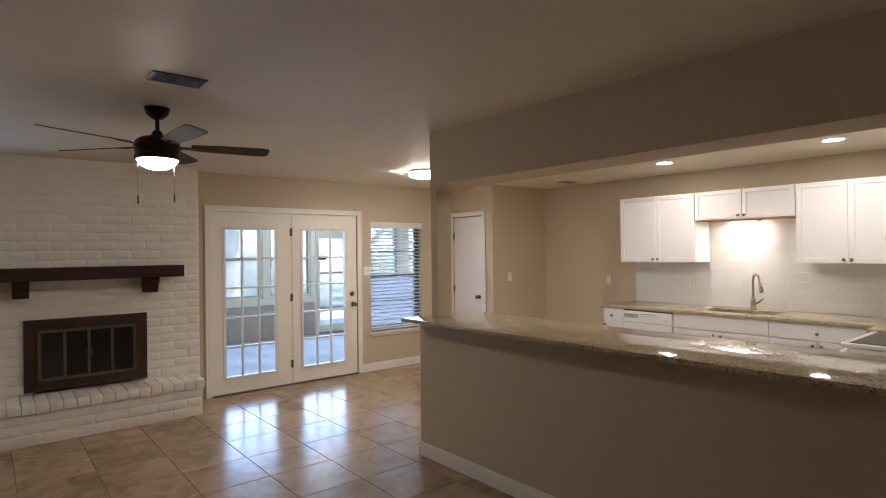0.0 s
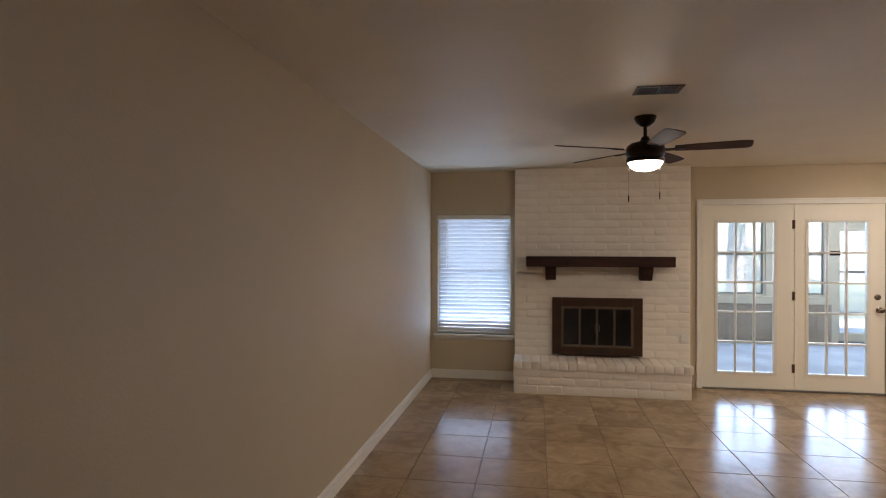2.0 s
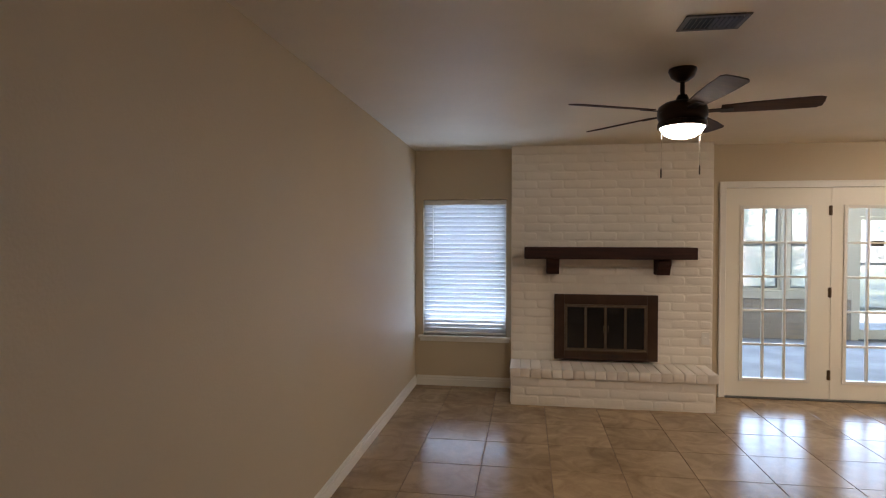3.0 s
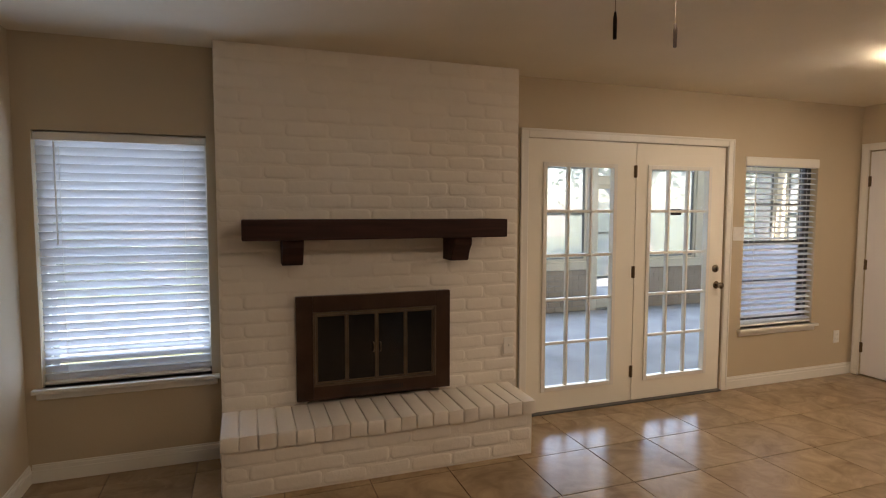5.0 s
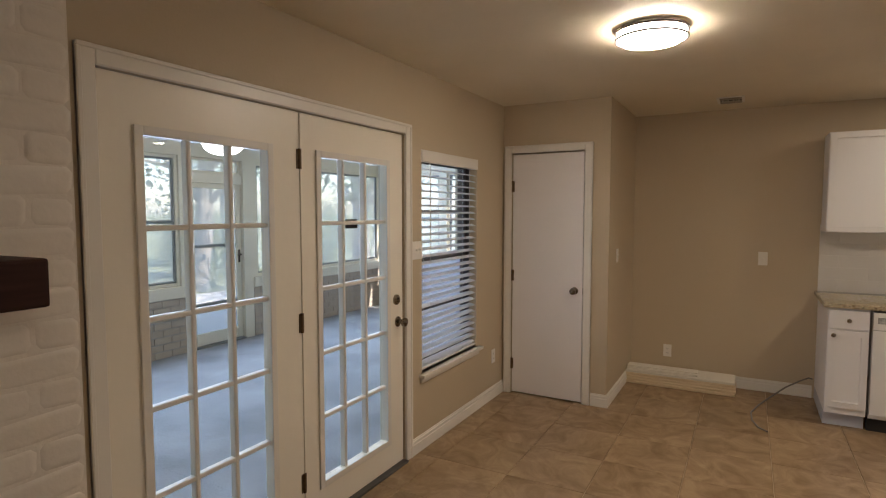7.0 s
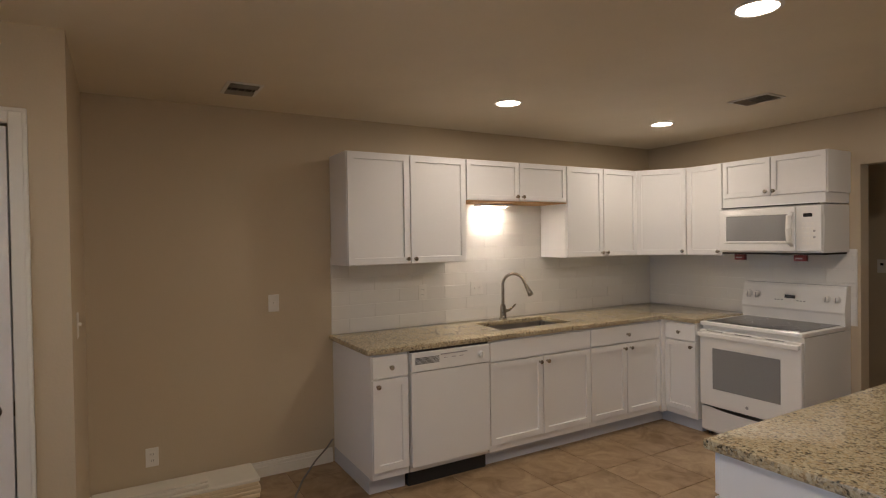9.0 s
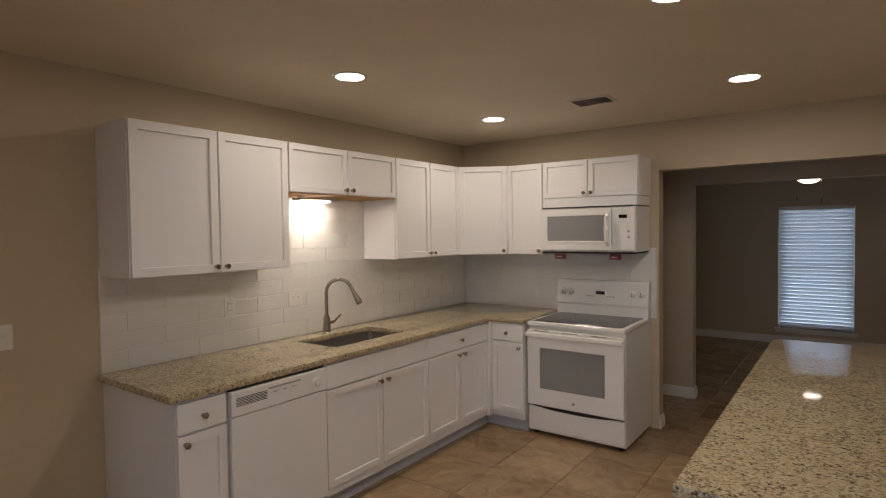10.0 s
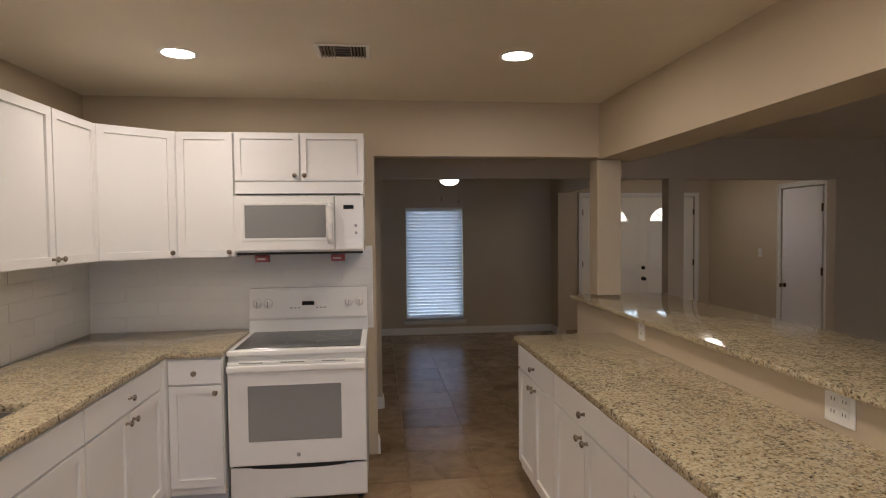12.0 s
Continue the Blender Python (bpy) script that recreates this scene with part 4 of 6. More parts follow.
# mantel beam on two corbels
mantel = thing("mantel_shelf", 1.023, CH[2] - 0.012, 1.36, "dark-stained wooden mantel beam on two carved corbels", "mantel")
mx = (1.803 - 0.243) / 2
bm = box(-mx, mx, -0.286, -0.003, 0.0, 0.112, 0.008, 2)
for v in bm.verts:
    v.co += 0.0035 * noise.noise_vector(v.co * 6)
part("beam", bm, M_MANTEL, mantel)
for u in (-mx + 0.272, mx - 0.27):
    pts = [(-0.003, -0.001), (-0.22, -0.001), (-0.222, -0.045), (-0.205, -0.062), (-0.185, -0.085), (-0.165, -0.138), (-0.15, -0.150), (-0.003, -0.150)]
    bm = extrude_outline(bmesh.new(), pts, "x", u - 0.058, u + 0.058, 0.004)
    part("corbel", bm, M_MANTEL, mantel)


# ---- kitchen ----
def shaker(x0, x1, z0, z1, rail=0.058):
    """A shaker door or drawer front standing proud of y = 0 towards -y: a slab whose middle is sunk."""
    bm = box(x0, x1, -0.020, -0.001, z0, z1, 0.0015)
    front = min(bm.faces, key=lambda f: f.calc_center_median().y)
    bmesh.ops.inset_region(bm, faces=[front], thickness=rail)
    bmesh.ops.inset_region(bm, faces=[front], thickness=0.0025)
    bmesh.ops.translate(bm, vec=(0, 0.012, 0), verts=front.verts[:])
    return bm


def cab_knob(parent, x, z, y=-0.020):
    bm = lathe(bmesh.new(), [(0, 0), (0.009, 0), (0.007, 0.006), (0.006, 0.014), (0.013, 0.020), (0.0155, 0.026), (0.012, 0.031), (0, 0.032)], 14, pose(x, y, z, 90))
    return part("knob", bm, M_NICKEL, parent, "small round nickel knob", True)


def base_unit(x, y, turn, w, doors, drawers, label, depth=0.60, top=0.882, knob_side=1, toe=0.155):
    """A base cabinet: carcass, toe kick, drawer fronts and shaker doors; origin at the face's left foot."""
    c = thing("base_cabinet", x, y, 0, label, "kitchen cabinet", "white base cabinets", turn=turn)
    part("carcass", box(0.001, w - 0.001, 0.0, depth, 0.105, top if "sink" not in label else 0.64), M_CAB, c)
    if "sink" in label:
        part("front_rail", box(0.001, w - 0.001, 0.0, 0.02, 0.6405, top), M_CAB, c)
        for u in (0.001, w - 0.02):
            part("side_panel", box(u, u + 0.019, 0.0205, depth, 0.6405, top), M_CAB, c)
    part("toe_kick", box(0.001, w - 0.001, 0.06, depth, 0.0, 0.104), M_TOE, c, "grey painted toe kick")
    g = 0.004
    zt = top - 0.012
    zd = zt
    if drawers:
        zd = 0.728
        dw = w / drawers
        for i in range(drawers):
            f = part("drawer_front", box(dw * i + g, dw * (i + 1) - g, -0.020, -0.001, zd + 0.006, zt, 0.003), M_CAB, c)
            if drawers != 9 and "sink" not in label:
                cab_knob(f, dw * (i + 0.5), (zd + zt) / 2)
    dw = w / doors
    for i in range(doors):
        d = part("door", shaker(dw * i + g, dw * (i + 1) - g, toe, zd - 0.004), M_CAB, c)
        kx = (dw * (i + 1) - 0.035 if i == 0 else dw * i + 0.035) if doors == 2 else (w - 0.035 if knob_side > 0 else 0.035)
        cab_knob(d, kx, zd - 0.04)
    return c


def wall_unit(x, y, z, turn, w, h, doors, label, depth=0.325, knob_side=1):
    c = thing("wall_cabinet", x, y, z, label, "kitchen cabinet", "white wall cabinets", turn=turn)
    part("carcass", box(0.0005, w - 0.0005, 0.0, depth, 0, h, 0.001), M_CAB, c)
    dw, g = w / doors, 0.004
    for i in range(doors):
        d = part("door", shaker(dw * i + g, dw * (i + 1) - g, 0.004, h - 0.006, 0.06 if h > 0.4 else 0.05), M_CAB, c)
        kx = (dw * (i + 1) - 0.03 if i == 0 else dw * i + 0.03) if doors == 2 else (w - 0.03 if knob_side > 0 else 0.03)
        cab_knob(d, kx, 0.035)
    if "sink" in label:
        part("underside", box(0.001, w - 0.001, -0.017, depth, -0.007, -0.0005), M_RAWPLY, c, "raw wooden underside")
    return c


FXE = 6.018   # face of the east base cabinets
base_unit(FXE, 4.045, -90, 0.250, 1, 1, "narrow white shaker base cabinet with one drawer", depth=EX - FXE - 0.003, knob_side=-1)
base_unit(FXE, 3.172, -90, 0.950, 2, 1, "white shaker sink base cabinet with a false front", depth=EX - FXE - 0.003)
base_unit(FXE, 2.222, -90, 0.802, 2, 1, "white shaker base cabinet with a drawer over two doors", depth=EX - FXE - 0.003)
base_unit(5.985, 1.362, 180, 0.293, 1, 1, "narrow white shaker base cabinet beside the range", depth=0.685)
bm = box(5.985, 6.2, 1.2, 1.302, 0, 0.104)
bx(bm, 6.078, 6.2, 1.302, 1.42, 0, 0.104)
structure("cabinet_filler_toe", bm, M_TOE, "grey painted corner toe kick", "trim")
structure("cabinet_filler", box(5.985, FXE + 0.03, 1.362, 1.42, 0.105, 0.882), M_CAB, "white corner filler strip", "trim")
for y0, y1 in ((1.25, 1.948), (1.948, 2.772), (2.772, 3.69)):
    base_unit(3.955, y0, 90, y1 - y0, 2, 1, "white shaker peninsula cabinet with a drawer over two doors", depth=3.955 - 3.363)

wall_unit(6.39, 4.045, 1.418, -90, 0.94, 0.772, 2, "tall white shaker wall cabinet with two doors")
wall_unit(6.39, 3.103, 1.880, -90, 0.995, 0.310, 2, "short white shaker wall cabinet above the sink")
wall_unit(6.39, 2.106, 1.418, -90, 0.850, 0.772, 2, "tall white shaker wall cabinet with two narrow doors")
wall_unit(6.035, 0.998, 1.418, 180, 0.340, 0.772, 1, "narrow white shaker wall cabinet beside the microwave")
wall_unit(5.693, 0.998, 1.885, 180, 0.793, 0.305, 2, "short white shaker wall cabinet above the microwave")
# corner cabinet with a slanting door
cc = thing("wall_cabinet", 6.39, 1.254, 1.418, "white shaker corner wall cabinet with a slanting door", "kitchen cabinet", "white wall cabinets")
bm = extrude_outline(bmesh.new(), [(0, 0), (EX - 6.39 - 0.002, 0), (EX - 6.39 - 0.002, KY - 1.254 + 0.002), (6.037 - 6.39, KY - 1.254 + 0.002), (6.037 - 6.39, 0.998 - 1.254)], "z", 0.0, 0.772)
part("carcass", bm, M_CAB, cc)
ang = math.degrees(math.atan2(0.998 - 1.254, 6.037 - 6.39))
ln = math.hypot(0.353, 0.256)
bm = shaker(0.012, ln - 0.012, 0.004, 0.766)
bmesh.ops.transform(bm, matrix=pose(0, 0, 0, 0, 0, ang), verts=bm.verts[:])
dr = part("door", bm, M_CAB, cc)
kb = lathe(bmesh.new(), [(0, 0), (0.009, 0), (0.006, 0.010), (0.013, 0.020), (0.0155, 0.026), (0.012, 0.031), (0, 0.032)], 14, pose(0, 0, 0, 0, 0, ang) @ pose(ln - 0.045, -0.020, 0.035, 90))
part("knob", kb, M_NICKEL, dr, "small round nickel knob", True)

# dishwasher
dw = thing("dishwasher", 6.005, 3.785, 0, "white front-loading dishwasher with a control panel and dial", "dishwasher", turn=-90)
part("body", box(0.004, 0.604, 0.02, 0.68, 0.10, 0.872), M_ENAMEL, dw)
part("door", box(0.004, 0.604, -0.018, 0.018, 0.135, 0.742, 0.006, 2), M_ENAMEL, dw)
cp = part("control_panel", box(0.004, 0.604, -0.022, 0.018, 0.746, 0.868, 0.006, 2), M_ENAMEL, dw)
for i in range(6):
    part("vent_slot", box(0.028, 0.205, -0.0232, -0.021, 0.794 + i * 0.0075, 0.7975 + i * 0.0075), M_DARKSLOT, cp)
part("handle_recess", box(0.215, 0.42, -0.0235, -0.0215, 0.838, 0.846, 0.0007), M_PRINT, cp)
bm = lathe(bmesh.new(), [(0, 0), (0.026, 0), (0.026, 0.004), (0.021, 0.006), (0.019, 0.020), (0, 0.021)], 22, pose(0.53, -0.022, 0.805, 90))
bx(bm, 0.527, 0.533, -0.048, -0.042, 0.787, 0.823, 0.001)
part("dial", bm, M_PLASTIC, cp, "white timer dial", True)
for i in range(3):
    part("printed_mark", box(0.24 + i * 0.06, 0.27 + i * 0.06, -0.0227, -0.0216, 0.815, 0.819), M_PRINT, cp)
# near-black strip paints the shade between dishwasher and counter
part("gap_shade_strip", box(0.006, 0.602, 0.001, 0.019, 0.8685, 0.8815), M_DARKSLOT, dw, "dark strip for the shade in the gap under the counter")
part("kick_plate", box(0.004, 0.604, 0.05, 0.10, 0.0, 0.128), M_DARKSLOT, dw, "black kick plate")


# countertops
def counter_profile(bm):
    es = [e for e in bm.edges if abs(e.verts[0].co.z - e.verts[1].co.z) < 1e-5 and len(e.link_faces) == 2 and e.calc_face_angle(0) > 0.5]
    bmesh.ops.bevel(bm, geom=es, offset=0.009, segments=2, affect="EDGES", profile=0.6)
    return bm


CT0, CT1 = 0.8825, 0.9185
bm = bmesh.new()
sx0, sx1, sy0, sy1 = 6.175, 6.545, 2.25, 2.935
xs, ys = [5.99, sx0, sx1, EX - 0.0105], [KY + 0.0105, 1.392, sy0, sy1, 4.075]
grid = {}


def gv(x, y, z):
    key = (round(x, 4), round(y, 4), z)
    if key not in grid:
        grid[key] = bm.verts.new((x, y, z))
    return grid[key]


cells = []
for i in range(3):
    for j in range(4):
        if not (i == 1 and j == 2):
            cells.append((xs[i], xs[i + 1], ys[j], ys[j + 1]))
cells.append((5.684, 5.99, KY + 0.0105, 1.392))
for a, b, c, d in cells:
    for z, flip in ((CT0, True), (CT1, False)):
        f = [gv(a, c, z), gv(b, c, z), gv(b, d, z), gv(a, d, z)]
        bm.faces.new(f[::-1] if flip else f)
for e in [e for e in bm.edges if len(e.link_faces) == 1 and e.verts[0].co.z > CT1 - 1e-4 and e.verts[1].co.z > CT1 - 1e-4]:
    a, b = e.verts
    fa, fb = grid[(round(a.co.x, 4), round(a.co.y, 4), CT0)], grid[(round(b.co.x, 4), round(b.co.y, 4), CT0)]
    try:
        bm.faces.new((a, b, fb, fa))
    except ValueError:
        pass
bmesh.ops.recalc_face_normals(bm, faces=bm.faces[:])
es = [e for e in bm.edges if len(e.link_faces) == 2 and e.calc_face_angle(0) > 0.5 and abs(e.verts[0].co.z - e.verts[1].co.z) < 1e-6]
bmesh.ops.bevel(bm, geom=es, offset=0.009, segments=2, affect="EDGES", profile=0.6)
solid("countertop", bm, M_GRANITE, "polished speckled cream and brown granite countertop on white cabinets", "countertop", smooth=True)
bm = counter_profile(extrude_outline(bmesh.new(), [(3.3625, 1.225), (3.992, 1.225), (3.992, 3.72), (3.3625, 3.72)], "z", CT0, CT1))
solid("countertop", bm, M_GRANITE, "polished speckled granite countertop on the peninsula", "countertop", smooth=True)
bm = counter_profile(extrude_outline(bmesh.new(), [(2.69, 0.55), (3.40, 0.55), (3.40, 3.35), (3.40, 3.53), (2.69, 3.53)], "z", 1.0505, 1.080))
solid("bar_top", bm, M_GRANITE, "polished speckled granite raised bar top on the half wall", "bar top", smooth=True)

# sink and faucet
sink = thing("kitchen_sink", (sx0 + sx1) / 2, (sy0 + sy1) / 2, CT0, "undermount stainless steel sink bowl in the granite counter", "sink")
hx, hy = (sx1 - sx0) / 2 + 0.004, (sy1 - sy0) / 2 + 0.004
bm = bmesh.new()
r0 = [(-hx, -hy), (hx, -hy), (hx, hy), (-hx, hy)]
rings = []
for z, k in ((-0.0012, 1.0), (-0.165, 0.97), (-0.185, 0.93), (-0.190, 0.5)):
    rings.append([bm.verts.new((p[0] * k, p[1] * (1 - (1 - k) * 0.6), z)) for p in r0])
for a, b in zip(rings, rings[1:]):
    for i in range(4):
        bm.faces.new((a[i], a[(i + 1) % 4], b[(i + 1) % 4], b[i]))
bm.faces.new(rings[-1])
bmesh.ops.bevel(bm, geom=[e for e in bm.edges if len(e.link_faces) == 2 and abs(e.verts[0].co.z - e.verts[1].co.z) > 0.05], offset=0.03, segments=4, affect="EDGES")
bmesh.ops.solidify(bm, geom=bm.faces[:], thickness=-0.0015)
part("bowl", bm, M_SINK, sink, smooth=True)
part("drain", lathe(bmesh.new(), [(0, -0.186), (0.03, -0.184), (0.045, -0.186), (0.048, -0.189)], 20), M_NICKEL, sink)

fa = thing("kitchen_faucet", 6.615, 2.602, CT1, "brushed nickel gooseneck kitchen faucet with a pull-down spray head", "faucet")
part("base", lathe(bmesh.new(), [(0, 0), (0.033, 0), (0.034, 0.006), (0.028, 0.014), (0.026, 0.055), (0.024, 0.105), (0.015, 0.125), (0, 0.126)], 22), M_NICKEL, fa, smooth=True)
fd = Vector((-0.76, -0.65, 0))
pts = [(0, 0, 0.11), (0, 0, 0.20), (0, 0, 0.27)]
R = 0.092
for k in range(0, 11):
    a = math.pi - math.pi * 0.90 * k / 10
    p = fd * (R + R * math.cos(a))
    pts.append((p.x, p.y, 0.285 + R * math.sin(a)))
e = Vector(pts[-1])
d2 = (e - Vector(pts[-2])).normalized()
pts.append(tuple(e + d2 * 0.03))
part("spout", tube(bmesh.new(), pts, 0.0125, 12), M_NICKEL, fa, smooth=True)
h0 = e + d2 * 0.028
part("spray_head", tube(bmesh.new(), [h0, h0 + d2 * 0.02, h0 + d2 * 0.06, h0 + d2 * 0.095, h0 + d2 * 0.10], [0.0135, 0.016, 0.019, 0.023, 0.020], 14), M_NICKEL, fa, smooth=True)
part("spray_button", tube(bmesh.new(), [h0 + d2 * 0.045 + fd * 0.017, h0 + d2 * 0.08 + fd * 0.020], 0.006, 8), M_DARKSLOT, fa, "black spray button")
lv = Vector((-0.25, -0.95, 0))
part("lever", tube(bmesh.new(), [lv * 0.02 + Vector((0, 0, 0.065)), lv * 0.055 + Vector((0, 0, 0.072)), lv * 0.085 + Vector((0, 0, 0.092)), lv * 0.115 + Vector((0, 0, 0.118))], [0.013, 0.012, 0.008, 0.007], 10), M_NICKEL, fa, smooth=True)

# under-cabinet light
uc = thing("undercabinet_light", 6.61, 2.69, 1.8725, "slim lit fluorescent light under the short cabinet", "light")
part("housing", box(-0.05, 0.05, -0.16, 0.16, -0.022, -0.001, 0.003), M_PLASTIC, uc)
part("tube", box(-0.03, 0.03, -0.11, 0.11, -0.030, -0.0225, 0.003), M_BAR_LIGHT, uc, "glowing warm tube")

# range
rg = thing("kitchen_range", 5.678, 1.325, 0, "white freestanding electric range with a black ceramic cooktop", "range", turn=180)
W = 0.780
part("body", box(0.004, W - 0.004, 0.012, 0.645, 0.03, 0.868), M_ENAMEL, rg)
for u in (0.03, W - 0.06):
    for v in (0.04, 0.58):
        part("foot", box(u, u + 0.03, v, v + 0.03, 0, 0.03), M_DARKSLOT, rg)
part("drawer", box(0.006, W - 0.006, -0.014, 0.012, 0.045, 0.232, 0.008, 2), M_ENAMEL, rg, "white storage drawer")
# near-black filler gives the finger gap above the drawer its shade
bm = bmesh.new()
extrude_outline(bm, [(0.02, 0.238)] + [(W - 0.02, 0.238)] + [(W / 2 + (W / 2 - 0.12) * math.cos(math.pi * k / 12), 0.230 - 0.014 * math.sin(math.pi * k / 12)) for k in range(13)], "y", -0.0155, 0.010)
part("drawer_gap_shade", bm, M_DARKSLOT, rg, "dark filler for the shade in the finger gap")
od = part("oven_door", box(0.004, W - 0.004, -0.030, 0.012, 0.245, 0.842, 0.010, 2), M_ENAMEL, rg, "white oven door")
part("oven_window", box(0.115, W - 0.145, -0.0325, -0.029, 0.385, 0.705, 0.001), M_OVENGLASS, od, "grey dotted oven glass")
part("emblem", lathe(bmesh.new(), [(0, 0), (0.012, 0), (0.011, 0.003), (0, 0.003)], 18, pose(W / 2, -0.030, 0.300, 90)), M_PRINT, od, "small round grey emblem")
hb = bmesh.new()
bx(hb, 0.006, W - 0.006, -0.068, -0.045, 0.788, 0.828, 0.011, 3)
bx(hb, 0.012, 0.045, -0.050, -0.028, 0.795, 0.822, 0.004)
bx(hb, W - 0.045, W - 0.012, -0.050, -0.028, 0.795, 0.822, 0.004)
part("oven_handle", hb, M_ENAMEL, od, "long white bar handle", True)
for u0 in (0.07, 0.30, 0.53):
    for i in range(8):
        part("vent_slot", box(u0 + i * 0.0165, u0 + i * 0.0165 + 0.012, -0.0315, -0.029, 0.833, 0.838), M_DARKSLOT, rg)
bm = box(0.0, W, -0.022, 0.60, 0.872, 0.905, 0.010, 3)
part("cooktop_rim", bm, M_ENAMEL, rg, "white rounded cooktop rim")
ct = part("cooktop", box(0.035, W - 0.035, 0.022, 0.555, 0.9035, 0.9085, 0.002), M_CERAMIC_TOP, rg, "black ceramic glass cooktop")
for u, v, r in ((0.20, 0.16, 0.11), (0.57, 0.16, 0.085), (0.20, 0.42, 0.085), (0.57, 0.42, 0.11)):
    part("burner_ring", lathe(bmesh.new(), [(r - 0.003, 0.909), (r - 0.003, 0.9092), (r, 0.9092), (r, 0.909)], 40, pose(u, v, 0)), M_PRINT, ct)
# backguard, with a sloping face
pts = [(0.555, 0.87), (0.555, 0.985), (0.548, 1.00), (0.580, 1.185), (0.594, 1.205), (0.640, 1.208), (0.640, 0.87)]
bm = extrude_outline(bmesh.new(), pts, "x", 0.0, W, 0.004)
for v in bm.verts:
    if v.co.z > 1.1:
        v.co.z += 0.022 * (1 - ((v.co.x - W / 2) / (W / 2)) ** 2) - 0.012
bg = part("backguard", bm, M_ENAMEL, rg, "white control backguard with a curved top")
tl = pose(0, 0.5505, 1.015, -9.9)


def on_guard(u0, u1, v0, v1, t, name, mat, label=""):
    q = box(u0, u1, -t, 0.002, v0, v1, min(0.0008, t / 3))
    bmesh.ops.transform(q, matrix=tl, verts=q.verts[:])
    return part(name, q, mat, bg, label)


on_guard(0.345, 0.425, 0.065, 0.092, 0.0015, "display", M_DISPLAY, "black clock display")
for u in (0.275, 0.30, 0.325, 0.445, 0.47, 0.495):
    on_guard(u - 0.008, u + 0.008, 0.045, 0.053, 0.001, "button", M_PRINT)
for u in (0.055, 0.125, W - 0.125, W - 0.055):
    q = lathe(bmesh.new(), [(0, 0), (0.027, 0), (0.027, 0.004), (0.023, 0.007), (0.021, 0.024), (0.017, 0.027), (0, 0.027)], 22, tl @ pose(u, 0, 0.080, 90))
    kk = part("control_knob", q, M_PLASTIC, bg, "white control knob", True)
    q = box(u - 0.003, u + 0.003, -0.030, -0.026, 0.052, 0.092, 0.001)
    bmesh.ops.transform(q, matrix=tl, verts=q.verts[:])
    part("pointer", q, M_PRINT, kk)
for u in (0.055, 0.125):
    q = lathe(bmesh.new(), [(0.029, 0), (0.029, 0.001), (0.0305, 0.001), (0.0305, 0)], 24, tl @ pose(u, -0.0005, 0.080, 90))
    part("printed_mark", q, M_PRINT, bg)

# microwave with its filler panel
mw = thing("microwave_oven", 5.690, 1.062, 1.448, "white over-the-range microwave oven with a window door", "microwave", turn=180)
W2 = 0.782
part("body", box(0.0, W2, 0.012, 0.385, 0.0, 0.352, 0.003), M_ENAMEL, mw)
md = part("door", box(0.002, 0.603, -0.012, 0.012, 0.010, 0.345, 0.008, 2), M_ENAMEL, mw, "white microwave door")
bm = bmesh.new()
for u0, u1, v0, v1 in ((0.05, 0.068, 0.070, 0.305), (0.552, 0.57, 0.070, 0.305), (0.068, 0.552, 0.070, 0.088), (0.068, 0.552, 0.287, 0.305)):
    bx(bm, u0, u1, -0.016, -0.011, v0, v1, 0.002)
part("window_frame", bm, M_ENAMEL, md)
part("window", box(0.068, 0.552, -0.0135, -0.011, 0.088, 0.287), M_OVENGLASS, md, "grey dotted microwave window")
hd = tube(bmesh.new(), [(0.578, -0.012, 0.060), (0.578, -0.046, 0.085), (0.578, -0.052, 0.178), (0.578, -0.046, 0.270), (0.578, -0.012, 0.295)], [0.016, 0.020, 0.021, 0.020, 0.016], 12)
part("handle", hd, M_ENAMEL, md, "white bowed vertical handle", True)
cp = part("control_panel", box(0.606, W2 - 0.002, -0.012, 0.012, 0.010, 0.345, 0.008, 2), M_ENAMEL, mw, "white control panel")
part("display", box(0.660, 0.722, -0.0135, -0.0115, 0.262, 0.288, 0.0006), M_DISPLAY, cp, "black clock display")
for r in range(5):
    for k in range(3):
        part("button", box(0.652 + k * 0.030, 0.672 + k * 0.030, -0.0130, -0.0115, 0.060 + r * 0.036, 0.078 + r * 0.036, 0.0004), M_PLASTIC, cp)
for k in range(2):
    part("button", lathe(bmesh.new(), [(0, 0), (0.009, 0), (0.008, 0.003), (0, 0.003)], 14, pose(0.735, -0.012, 0.115 + 0.045 * k, 90)), M_PRINT, cp)
rib = mesh_of("vent_rib", box(-0.001, 0.006, -0.010, 0.0, -0.0055, 0.0055, 0.002), M_ENAMEL)
for k in range(11):
    piece("vent_rib", rib, mw, pose(W2, 0.03, 0.085 + k * 0.018))
part("grille", box(0.02, W2 - 0.02, -0.006, 0.012, 0.3525, 0.360), M_DARKSLOT, mw)
part("filler_panel", box(0.0, W2, 0.045, 0.38, 0.3605, 0.4355, 0.002), M_CAB, mw, "white filler panel above the microwave")
part("bottom_vent", box(0.01, W2 - 0.01, 0.02, 0.37, -0.014, -0.0005, 0.003), M_DARKSLOT, mw, "dark bottom vent")
for u in (0.16, 0.62):
    tg = thing("tag", 5.690 - u, 1.045, 1.388, "small red box tag fixed under the microwave", "tag", "red tags", turn=180)
    part("card", box(-0.042, 0.042, -0.002, 0.030, 0.0, 0.044, 0.002), M_TAGRED, tg)
    part("label", box(-0.030, 0.020, -0.0028, -0.002, 0.014, 0.024), M_PRINT, tg, "grey printed strip")


